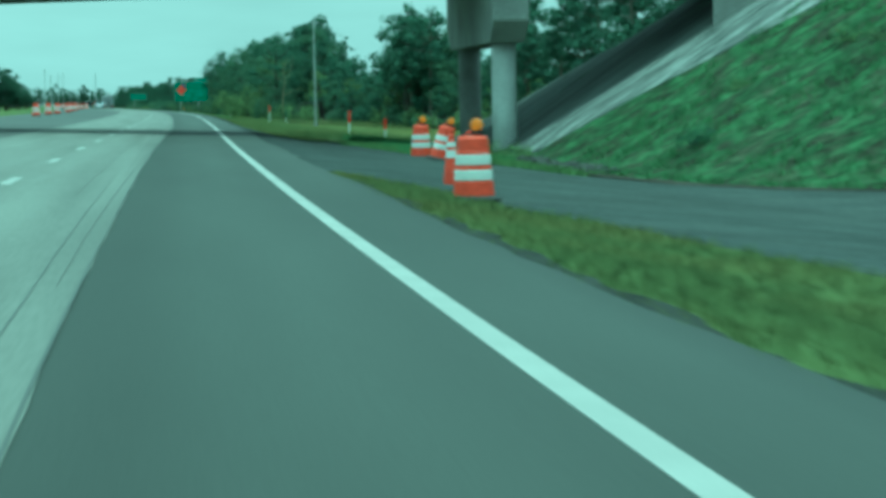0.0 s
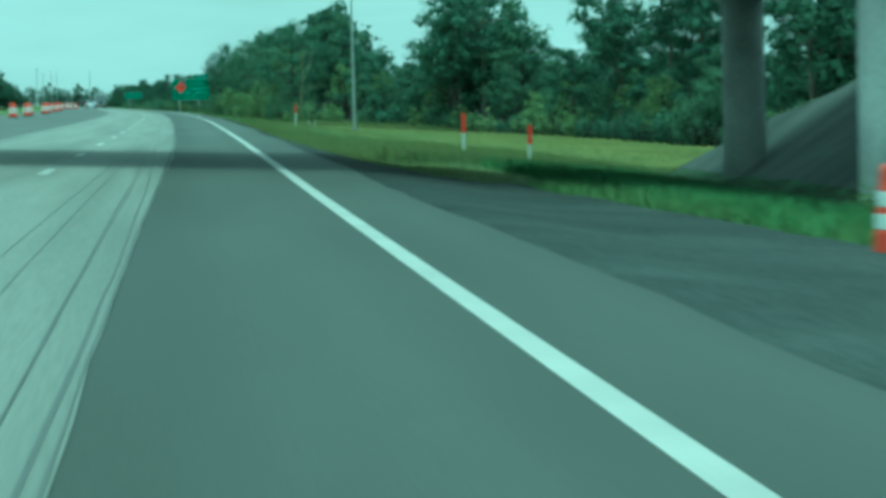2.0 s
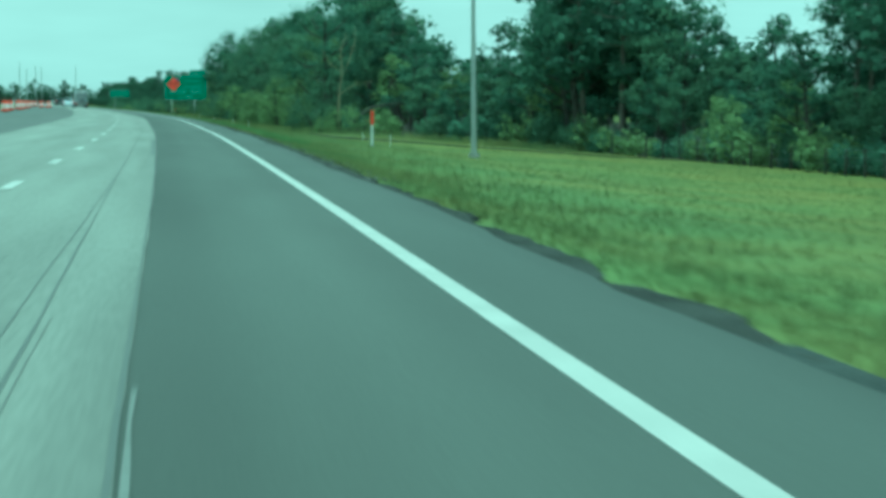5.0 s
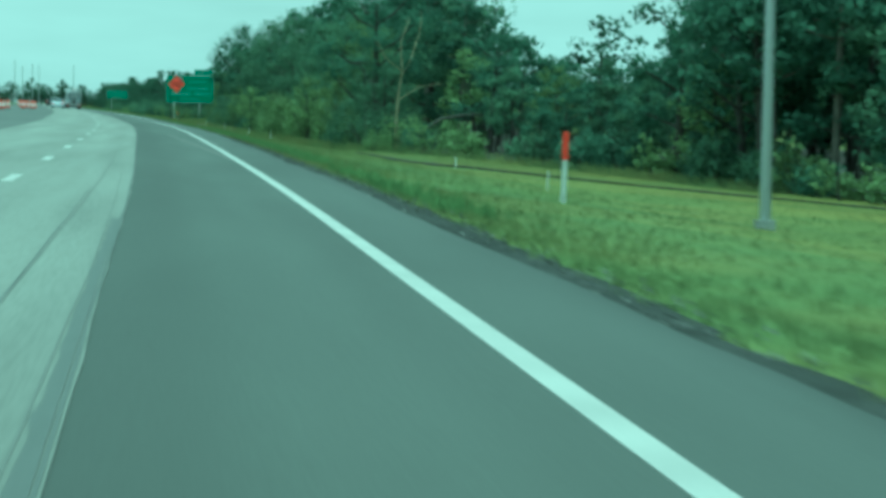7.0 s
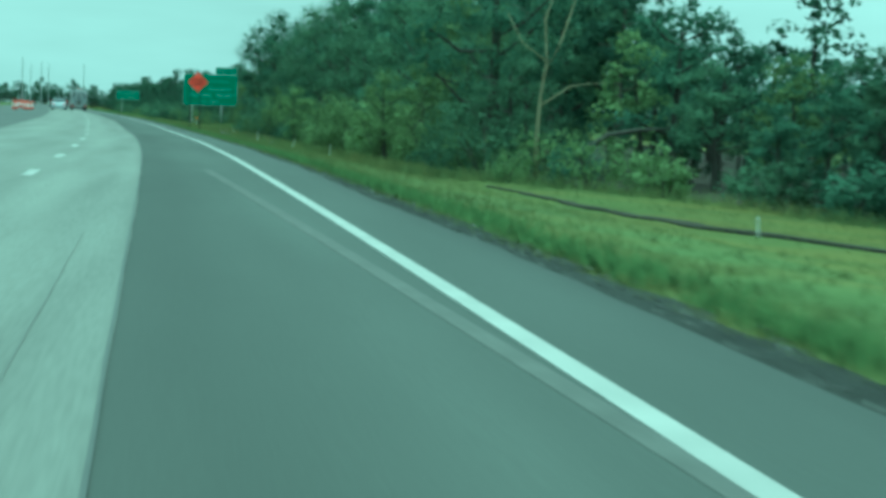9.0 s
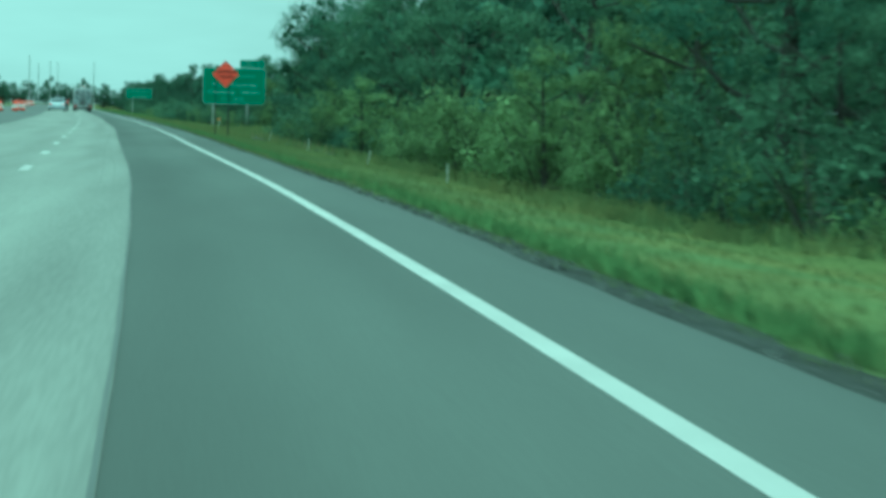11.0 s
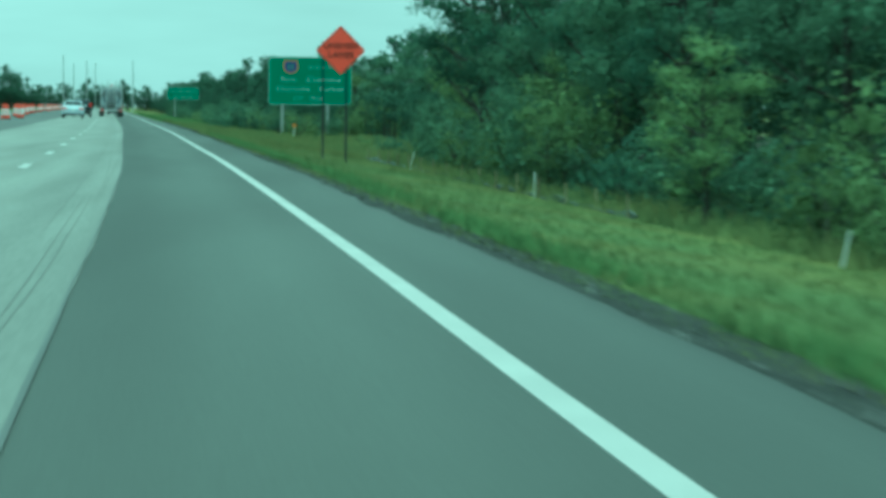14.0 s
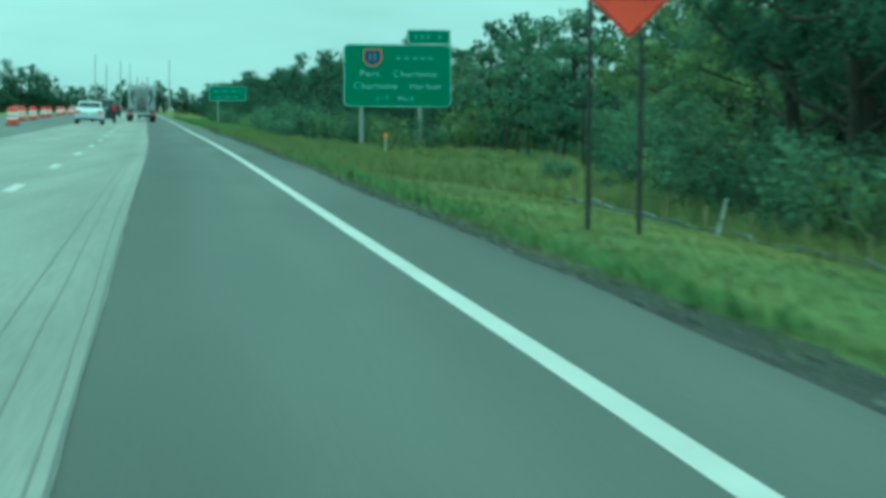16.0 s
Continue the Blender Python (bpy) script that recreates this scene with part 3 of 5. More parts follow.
bank_mesh("slope_paving", SLOPE, 0.13, [-9.85] + list(np.linspace(-9.8, -5.6, 7)) + [-5.55], 18, "stained concrete slope paving under the overpass", "slope paving")
# darker middle sheet paints the deck's shade on the slope
bank_mesh("slope_paving", DECK_SHADE, 0.125, [-5.66] + list(np.linspace(-5.6, 9.4, 15)) + [9.45], 18, "slope paving coloured dark for the shade beneath the deck", "slope paving")
bank_mesh("slope_paving", SLOPE, 0.13, [9.35, 9.4, 10.0, 10.05], 18, "pale edge strip of the slope paving", "slope paving")


BANK_GREEN = material("rank_bank_grass", (0.066, 0.108, 0.048), 0.95, grain=0.5, grain_scale=3, stain=0.4, stain_scale=0.8, second=(0.05, 0.055, 0.034), bump=1.0, bump_scale=8)
bv, bf = [], []
rows_y, cols_d = list(np.arange(20, 106, 1.2)), list(np.linspace(-0.9, 24, 34))
for y in rows_y:
    for d in cols_d:
        x = toe_x(y) + d
        bv.append((x, y, land(x, y) + (0.1 if d > -0.8 else -0.05)))
nc = len(cols_d)
bf = [(j * nc + i, j * nc + i + 1, (j + 1) * nc + i + 1, (j + 1) * nc + i) for j in range(len(rows_y) - 1) for i in range(nc - 1)]
tagged(mesh_object("bank", bv, bf, BANK_GREEN, smooth=True), "grassy approach bank beside the overpass", "bank", kind="structure")
tagged(lane("soil_strip", lambda y: toe_x(y) - edge_x(y) - 1.3 + 0.3 * noise.noise(Vector((y * 0.5, 1, 1))), lambda y: toe_x(y) - edge_x(y) - 0.1 + 0.35 * noise.noise(Vector((y * 0.6, 2, 1))), 0, 24, 76, SOIL, step=0.6, ground=True, lift=0.07, cols=6),
       "dark bare soil along the foot of the bank", "soil", kind="structure")


# ---- roadside things ----
def put(x, y, lift=0.0, rz=0.0, tilt=0.0):
    return pose(x, y, land(x, y) + lift, tilt, 0, rz)


def drum(m, label, group, lamp=True):
    t = thing("traffic_drum", m, label, "traffic drum", group)
    body = [(0.30, 0.05), (0.295, 0.12), (0.285, 0.28), (0.27, 0.29), (0.262, 0.5), (0.25, 0.51), (0.242, 0.72), (0.23, 0.73), (0.22, 0.9), (0.19, 0.94), (0.06, 0.95)]
    part("body", lathe(body, 24), ORANGE, t)
    part("rubber_base", lathe([(0.40, 0.0), (0.40, 0.04), (0.31, 0.09)], 24), RUBBER, t)
    for z, r in ((0.31, 0.272), (0.53, 0.253)):
        part("reflective_band", lathe([(r + 0.003, z), (r + 0.006, z + 0.02), (r - 0.002, z + 0.14), (r - 0.008, z + 0.15)], 24), WHITE_BAND, t)
    part("handle", tube([(-0.1, 0, 0.94), (-0.09, 0, 1.0), (0.09, 0, 1.0), (0.1, 0, 0.94)], [0.02] * 4, 6), ORANGE, t)
    if lamp:
        lp = part("warning_lamp", lathe([(0.02, -0.05), (0.085, -0.045), (0.095, 0.0), (0.085, 0.045), (0.02, 0.05)], 16), LAMP, t, "amber flasher lens")
        lp.matrix_basis = pose(0.06, 0, 1.1, 90, 0, 0)
        part("lamp_housing", box(0.14, 0.09, 0.1, (0.06, 0.0, 0.95), 0.015), RUBBER, lp).matrix_basis = pose(0.06, 0, 1.1, 90, 0, 0).inverted()
    return t


DR = "striped drums by the pad"
d1 = drum(put(4.2, 33.8, rz=-20), "orange and white traffic drum with an amber lamp", DR)
copy_thing(d1, put(6.85, 67.0, rz=15))
d3 = copy_thing(d1, put(6.97, 63.3) @ pose(0, 0, 0.05, 0, 14, -10))
tagged(d3, "leaning orange and white traffic drum with an amber lamp")


def cone(m, group):
    t = thing("traffic_cone", m, "tall orange traffic cone with white collars", "traffic cone", group)
    prof = [(0.17, 0.06), (0.15, 0.3), (0.115, 0.6), (0.08, 0.9), (0.055, 1.0), (0.06, 1.02), (0.06, 1.06), (0.03, 1.08)]
    part("body", lathe(prof, 18), ORANGE, t)
    part("base", lathe([(0.26, 0.0), (0.26, 0.05), (0.17, 0.08)], 6), RUBBER, t)
    for z, h in ((0.62, 0.15), (0.83, 0.1)):
        r = float(np.interp(z, [0.06, 0.3, 0.6, 0.9, 1.0], [0.17, 0.15, 0.115, 0.08, 0.055])) + 0.006
        r2 = float(np.interp(z + h, [0.06, 0.3, 0.6, 0.9, 1.0], [0.17, 0.15, 0.115, 0.08, 0.055])) + 0.006
        part("collar", lathe([(r, z), (r2, z + h)], 18), WHITE_BAND, t)
    return t


c1 = cone(put(4.6, 40.0) @ Matrix.Scale(0.88, 4), "cones by the pad")
copy_thing(c1, put(4.5, 37.7, rz=20) @ Matrix.Scale(0.88, 4))
# the long row of drums on the far side, drawn in to the lanes at its end
def row_u(y):
    return float(np.interp(y, [180, 300, 440, 478, 495, 515, 545, 620, 900], [-12.5, -12.8, -12.5, -9.2, -9.6, -10.2, -10.9, -12.0, -13.5]))


dl = drum(pose(edge_x(185) + row_u(185), 185, road_z(row_u(185))), "orange and white traffic drum of the long median row", "median drums", lamp=False)
yy = 185.0
for k in range(42):
    yy += 15 + 6 * (k % 3 == 0)
    copy_thing(dl, pose(edge_x(yy) + row_u(yy) + 0.3 * math.sin(k * 2.3), yy, road_z(row_u(yy)), 0, 0, k * 37))


def delineator(x, y, top, h, group="delineators"):
    t = thing("delineator_post", pose(x, y, top - h, 1.5, 1.0, 8), "flexible post, red above and white below", "delineator", group)
    part("stem", box(0.10, 0.03, h * 0.62 + 0.3, (0, 0, -0.3), 0.008), POST_WHITE, t)
    part("red_sleeve", box(0.12, 0.04, h * 0.42, (0, 0, h * 0.58), 0.01), POST_RED, t, "red reflective sleeve")
    return t


delineator(8.13, 113.2, 0.63, 1.35)
delineator(9.53, 109.6, 0.28, 1.25)
delineator(7.9, 205.2, 0.78, 1.35)


def marker_post(x, y, top, h, lean):
    t = thing("marker_post", pose(x, y, top - h, 0, lean, 10), "thin white right-of-way marker post", "post", "marker posts")
    part("stake", box(0.036, 0.03, h + 0.3, (0, 0, -0.3), 0.006), POST_WHITE, t)
    return t


for x, y, top, h, lean in ((6.58, 355.6, -0.62, 0.66, 12), (7.29, 328.5, -0.55, 0.78, 1), (5.24, 383.6, -0.5, 0.82, 2), (10.05, 220.6, -0.42, 0.55, 3), (11.4, 252, -0.7, 0.6, -2),
                           (3.9, 412.5, -0.45, 0.85, 14)):
    marker_post(x, y, top, h, lean)


def light_pole(x, y, z, h, r, label="tall plain galvanised light pole"):
    t = thing("light_pole", pose(x, y, z), label, "light pole", "light poles")
    part("shaft", lathe([(r, 0), (r * 0.97, 0.3), (r * 0.55, h)], 16), GALV, t, smooth=False)
    part("base_plate", lathe([(r * 1.9, -0.25), (r * 1.9, 0.05)], 8), BRIDGE, t)
    part("cap", lathe([(r * 0.6, h), (r * 0.3, h + 0.05)], 10), GALV, t)
    return t


light_pole(11.83, 204.4, -0.95, 8.75, 0.115)
light_pole(-34.5, 1033, -0.3, 15.0, 0.2)
for x, y, h in ((-58.5, 1080, 17.5), (-58, 1120, 15.5), (-57.5, 1180, 17.5), (-58, 1240, 18)):
    light_pole(x, y, -0.3, h, 0.22)


def letters(text, size, mat, parent, x, z, name, label="", weight=0.0):
    cu = bpy.data.curves.new("legend", "FONT")
    cu.body, cu.size, cu.align_x, cu.align_y, cu.extrude, cu.offset = text, size, "CENTER", "CENTER", 0.004, weight
    cu.space_character = 1.12
    tmp = new("tmp", cu)
    bpy.context.view_layer.update()
    me = bpy.data.meshes.new_from_object(tmp.evaluated_get(bpy.context.evaluated_depsgraph_get()))
    bpy.data.objects.remove(tmp)
    me.materials.clear()
    me.materials.append(mat)
    ob = new(name, me)
    ob.parent = parent
    ob.matrix_basis = pose(x, -0.022, z, 90, 0, 0)
    return tagged(ob, label=label)


def bar(parent, x, z, w, h, mat, name="legend_bar", y=-0.022):
    return part(name, box(w, 0.008, h, (x, y, z - h / 2)), mat, parent)


def rounded(w, h, r, n=5):
    out = []
    for cx, cz, a0 in ((w / 2 - r, h / 2 - r, 0), (-w / 2 + r, h / 2 - r, 90), (-w / 2 + r, -h / 2 + r, 180), (w / 2 - r, -h / 2 + r, 270)):
        out += [(cx + r * math.cos(radians(a0 + 90 * i / n)), cz + r * math.sin(radians(a0 + 90 * i / n))) for i in range(n + 1)]
    return out


def facing(x, y, z, extra=0.0):
    """A sign's pose at its middle: its front, -y, looks back along the road."""
    d = road_dir(y)
    return pose(x, y, z, 0, 0, math.degrees(math.atan2(-d.x, d.y)) + extra)


def framed(parent, w, h, r, x=0.0, z=0.0):
    """A green panel with a white border line and stiffeners."""
    panel = part("panel", extruded(rounded(w, h, r), 0.03, (x, 0, z)), SIGN_GREEN, parent)
    outer, inner = rounded(w - 0.08, h - 0.08, r), rounded(w - 0.2, h - 0.2, r - 0.05)
    n = len(outer)
    v = [(a + x, -0.006, b + z) for a, b in outer] + [(a + x, -0.006, b + z) for a, b in inner]
    mesh_object("border", v, [(i, (i + 1) % n, n + (i + 1) % n, n + i) for i in range(n)], SIGN_WHITE, panel, "white border line")
    return panel


guide = thing("guide_sign", facing(3.2, 522.0, 3.45), "large green motorway exit guide sign on two posts", "road sign")
framed(guide, 7.1, 4.1, 0.35)
framed(guide, 2.85, 0.95, 0.15, 2.05, 2.55)
for word, size, x, z in (("Port", 0.66, -1.85, 0.12), ("Charlotte", 0.66, 1.15, 0.12), ("Charlotte", 0.66, -1.45, -0.68), ("Harbor", 0.66, 1.85, -0.68), ("1", 0.56, -1.3, -1.5), ("1/2", 0.36, -0.85, -1.45), ("MILE", 0.5, 0.55, -1.5)):
    letters(word, size, SIGN_WHITE, guide, x, z, "legend_word")
shield = part("route_shield", extruded([(-0.55, 0.5), (0.55, 0.5), (0.62, -0.1), (0.4, -0.45), (0, -0.6), (-0.4, -0.45), (-0.62, -0.1)], 0.012, (-1.65, -0.018, 1.2)),
              material("shield_blue", (0.03, 0.05, 0.22), 0.5, grain=0.05), guide, "dark blue route shield with a pale rim")
mesh_object("rim", [(a * k - 1.65, -0.022, b * k + 1.2) for k in (1.0, 0.8) for a, b in [(-0.6, 0.55), (0.6, 0.55), (0.68, -0.1), (0.44, -0.5), (0, -0.66), (-0.44, -0.5), (-0.68, -0.1)]],
            [(i, (i + 1) % 7, 7 + (i + 1) % 7, 7 + i) for i in range(7)], material("shield_rim", (0.5, 0.22, 0.09), 0.5, grain=0.05), shield)
for z in (0.03,):
    bar(shield, -1.8, 1.2, 0.13, 0.5, FADED, y=-0.028), bar(shield, -1.5, 1.2, 0.13, 0.5, FADED, y=-0.028)
for x in (-0.35, 0.2, 0.75, 1.25, 1.75):
    bar(guide, x + 0.4, 1.15, 0.4, 0.3, FADED)
for x in (1.2, 1.6, 2.0, 2.75):
    bar(guide, x, 2.55, 0.3, 0.36, FADED)
for x in (-2.35, 1.5):
    part("post", box(0.26, 0.2, 5.4 + 1.6, (x, 0.16, -3.45 - 1.6), 0.01), GALV, guide)
for z in (-1.3, 0.0, 1.3):
    part("stiffener", box(6.9, 0.05, 0.12, (0, 0.055, z)), GALV, guide)

far = thing("guide_sign", facing(-9.9, 620.7, 2.84), "small green guide sign on a thin post", "road sign")
framed(far, 3.95, 1.55, 0.2)
for x, w in ((-1.2, 0.7), (-0.3, 0.8), (0.7, 0.9), (1.4, 0.3)):
    bar(far, x, 0.25, w, 0.36, FADED)
for x, w in ((-0.9, 0.6), (0.0, 0.8), (0.9, 0.7)):
    bar(far, x, -0.35, w, 0.3, FADED)
for x in (-1.0,):
    part("post", box(0.12, 0.12, 3.6, (x, 0.1, -4.2)), GALV, far)

warn = thing("warning_sign", facing(0.81, 403.6, 3.23), "orange diamond roadworks sign on two dark posts", "road sign")
half = 0.885


def diamond_outline(k, r=0.07):
    out = []
    for (x, z), a0 in zip([(0, -k + r * 1.414), (k - r * 1.414, 0), (0, k - r * 1.414), (-k + r * 1.414, 0)], (225, 315, 45, 135)):
        out += [(x + r * math.cos(radians(a0 + 22.5 * i)), z + r * math.sin(radians(a0 + 22.5 * i))) for i in range(5)]
    return out


face = part("panel", extruded(diamond_outline(half), 0.006, (0, 0, 0)), ORANGE_SIGN, warn)
o1, o2 = diamond_outline(half - 0.03, 0.06), diamond_outline(half - 0.06, 0.05)
mesh_object("border", [(a, -0.004, b) for a, b in o1] + [(a, -0.004, b) for a, b in o2], [(i, (i + 1) % 20, 20 + (i + 1) % 20, 20 + i) for i in range(20)], BLACK, face, "thin black border")
letters("UNEVEN", 0.29, LEGEND, warn, 0, 0.15, "legend", weight=0.004)
letters("LANES", 0.29, LEGEND, warn, 0, -0.17, "legend", weight=0.004)
for x, ln in ((-0.62, 4.3), (0.2, 4.2)):
    part("post", box(0.075, 0.06, ln + 0.3, (x, 0.04, -ln), 0.005), DARK_POST, warn)
part("cross_brace", box(1.05, 0.03, 0.06, (-0.2, 0.035, -0.2)), DARK_POST, warn)

mk = thing("marker_post", pose(1.32, 497.7, land(1.32, 497.7)), "short post with a round amber marker", "post")
part("stake", box(0.08, 0.05, 1.0, (0, 0, -0.1), 0.005), POST_WHITE, mk)
disc = part("reflector", lathe([(0.04, -0.02), (0.12, -0.015), (0.12, 0.015), (0.04, 0.02)], 16), LAMP, mk, "round amber reflector")
disc.matrix_basis = pose(0, -0.04, 0.95, 90, 0, 0)

# old wire fence before the wood
fence_wood = thing("wire_fence", Matrix(), "old wire fence on dark weathered posts before the wood", "fence")
tops = []
for k in range(52):
    y = 112 + 2.6 * k
    x = edge_x(y) + front(y) - 1.2
    lean = 0.06 * math.sin(k * 1.7)
    part("post", tube([(x, y, land(x, y) - 0.3), (x + lean, y, land(x, y) + 1.15 + 0.1 * math.sin(k * 2.9))], [0.055, 0.045], 6), BARK, fence_wood)
    tops.append((x, y, land(x, y)))
for h in (0.45, 0.8, 1.1):
    part("wire", tube([(x, y, z + h) for x, y, z in tops], [0.003] * len(tops), 4), GALV, fence_wood)

# silt fence along the foot of the trees
sv, sf = [], []
ys2 = np.arange(372, 432, 0.8)
for i, y in enumerate(ys2):
    x = edge_x(y) + 9.15 + 0.25 * noise.noise(Vector((y * 0.15, 2, 0)))
    g = land(x, y)
    h = max(0.01, 0.1 + 0.16 * noise.noise(Vector((y * 0.35, 8, 0))) + 0.08 * noise.noise(Vector((y * 1.3, 3, 0))))
    for d, z in ((0.0, g - 0.1), (0.02 * math.sin(i), g + h), (0.05, g + h), (0.06, g - 0.1)):
        sv.append((x + d, y, z))
for i in range(len(ys2) - 1):
    for k in range(3):
        sf.append((i * 4 + k, i * 4 + k + 1, i * 4 + k + 5, i * 4 + k + 4))
fence = tagged(mesh_object("silt_fence", sv, sf, SILT), "low sagging grey silt fence at the foot of the trees", "silt fence")
for k in range(16):
    y = 372.5 + k * 3.8
    x = edge_x(y) + 9.1 + 0.25 * noise.noise(Vector((y * 0.15, 2, 0)))
    part("stake", box(0.05, 0.05, 0.85, (x, y, land(x, y) - 0.3)), DEADWOOD, fence)


# ---- vehicles, standing where they are last seen ----
def loft(sections, mat, parent, name, label=""):
    """A body through outlines in x and z, one per y."""
    bm = bmesh.new()
    rings = [[bm.verts.new((x, y, z)) for x, z in o] for y, o in sections]
    n = len(rings[0])
    for a, b in zip(rings, rings[1:]):
        for i in range(n):
            bm.faces.new((a[i], a[(i + 1) % n], b[(i + 1) % n], b[i]))
    bm.faces.new(rings[0][::-1]), bm.faces.new(rings[-1])
    return part(name, bm, mat, parent, label, smooth=False)


def hull(w, z0, z1, inset=0.08):
    h = w / 2
    return [(-h + inset, z0), (h - inset, z0), (h - 0.01, z0 + 0.12), (h, (z0 + z1) / 2), (h - 0.03, z1 - 0.1), (h - inset, z1), (-h + inset, z1), (-h + 0.03, z1 - 0.1), (-h, (z0 + z1) / 2), (-h + 0.01, z0 + 0.12)]


def wheel(parent, x, y, r=0.33, w=0.22):
    ob = part("wheel", lathe([(r - 0.04, -w / 2), (r, -w / 2 + 0.03), (r, w / 2 - 0.03), (r - 0.04, w / 2)], 20), RUBBER, parent, "black tyre")
    ob.matrix_basis = pose(x, y, r, 0, 90, 0)
    part("rim", lathe([(r * 0.62, -w / 2 - 0.01), (r * 0.55, -w / 2 + 0.02), (r * 0.55, w / 2 - 0.02), (r * 0.62, w / 2 + 0.01)], 16), CHROME, ob)


def car(m, label, paint, suv=False):
    t = thing("suv" if suv else "sedan", m, label, "car", "traffic")
    W, L, H = (1.9, 4.6, 1.7) if suv else (1.85, 4.75, 1.45)
    deck = 1.05 if suv else 1.0
    ys_ = [0, 0.15, 0.6, L * 0.6, L - 0.9, L - 0.2, L]
    tops = [deck - 0.25, deck - 0.04, deck, deck, deck - 0.12, deck - 0.3, deck - 0.45] if not suv else [deck, deck, deck, deck, deck - 0.05, deck - 0.2, deck - 0.4]
    loft([(y, hull(W * k, 0.28, z)) for y, z, k in zip(ys_, tops, (0.93, 0.99, 1, 1, 1, 0.97, 0.88))], paint, t, "body")
    c0, c1, r0, r1 = (0.08, 3.4, 0.45, 2.6) if suv else (0.5, 3.5, 1.25, 2.6)
    roof = [(c0, deck - 0.02, 0.86), (r0, H - 0.04, 0.72), ((r0 + r1) / 2, H, 0.72), (r1, H - 0.05, 0.7), (c1, deck - 0.02, 0.84)]
    bm = bmesh.new()
    a = [(W * k / 2, y, z) for y, z, k in roof]
    rt, lt = [bm.verts.new(p) for p in a], [bm.verts.new((-x, y, z)) for x, y, z in a]
    br, bl = [bm.verts.new((W * 0.43, y, deck - 0.03)) for y, _, _ in roof], [bm.verts.new((-W * 0.43, y, deck - 0.03)) for y, _, _ in roof]
    for i in range(4):
        bm.faces.new((rt[i], rt[i + 1], lt[i + 1], lt[i]))
        bm.faces.new((br[i], br[i + 1], rt[i + 1], rt[i]))
        bm.faces.new((lt[i], lt[i + 1], bl[i + 1], bl[i]))
    part("cabin", bm, paint, t)
    # rear and front glass and side glass lie just proud of the cabin

    def pane(quad, nm):
        q = [Vector(p) for p in quad]
        nrm = (q[1] - q[0]).cross(q[2] - q[0]).normalized() * 0.012
        mesh_object(nm, [p + nrm for p in q] + [p - nrm for p in q], [(0, 1, 2, 3), (7, 6, 5, 4), (0, 4, 5, 1), (1, 5, 6, 2), (2, 6, 7, 3), (3, 7, 4, 0)], CAR_GLASS, t)

    z0, z1 = deck + 0.04, H - 0.08

    def along_glass(ya, za, yb, zb, z):
        return ya + (yb - ya) * (z - za) / (zb - za)

    ra, rb = along_glass(c0, deck - 0.02, r0, H - 0.04, z0), along_glass(c0, deck - 0.02, r0, H - 0.04, z1)
    pane([(-W * 0.39, ra, z0), (W * 0.39, ra, z0), (W * 0.335, rb, z1), (-W * 0.335, rb, z1)], "rear_window")
    fa, fb = along_glass(c1, deck - 0.02, r1, H - 0.05, z0), along_glass(c1, deck - 0.02, r1, H - 0.05, z1)
    pane([(W * 0.39, fa, z0), (-W * 0.39, fa, z0), (-W * 0.335, fb, z1), (W * 0.335, fb, z1)], "windscreen")
    for s in (-1, 1):
        pane([(s * W * 0.432, ra + 0.5, z0), (s * W * 0.432, fa - 0.35, z0), (s * W * 0.372, fb - 0.1, z1), (s * W * 0.372, rb + 0.3, z1)][::s], "side_window")
        part("tail_lamp", box(0.36 if not suv else 0.2, 0.08, 0.16 if not suv else 0.4, (s * (W / 2 - 0.25 if not suv else W / 2 - 0.14), 0.03, deck - 0.32 if not suv else deck - 0.15), 0.02), TAIL_RED, t)
        part("mirror", box(0.2, 0.1, 0.13, (s * (W / 2 + 0.08), c1 - 0.7, deck - 0.02), 0.02), paint, t)
        for y in (0.85, L - 0.95):
            wheel(t, s * (W / 2 - 0.13), y)
    part("bumper", box(W * 0.92, 0.14, 0.26, (0, -0.03, 0.3), 0.03), RUBBER if suv else paint, t)
    part("lower_trim", box(W * 0.8, 0.1, 0.14, (0, -0.05, 0.24), 0.02), RUBBER, t)
    part("number_plate", box(0.32, 0.02, 0.16, (0, -0.045 if suv else -0.02, deck - 0.42), 0.005), PLATE, t, "blank pale plate")
    return t


def on_road(u, y, back=0.0):
    d = road_dir(y)
    return pose(edge_x(y) + u, y, road_z(u) + 0.02, 0, 1.7, math.degrees(math.atan2(-d.x, d.y)))


car(on_road(-5.9, 518), "white four-door sedan seen from behind, driving", CAR_WHITE)
car(on_road(-5.5, 545), "dark grey sport utility car seen from behind", CAR_DARK, suv=True)
car(on_road(-6.1, 640), "distant dark sport utility car in the traffic", CAR_DARK, suv=True)
car(on_road(-2.3, 690), "distant pale sedan in the traffic", CAR_SILVER)


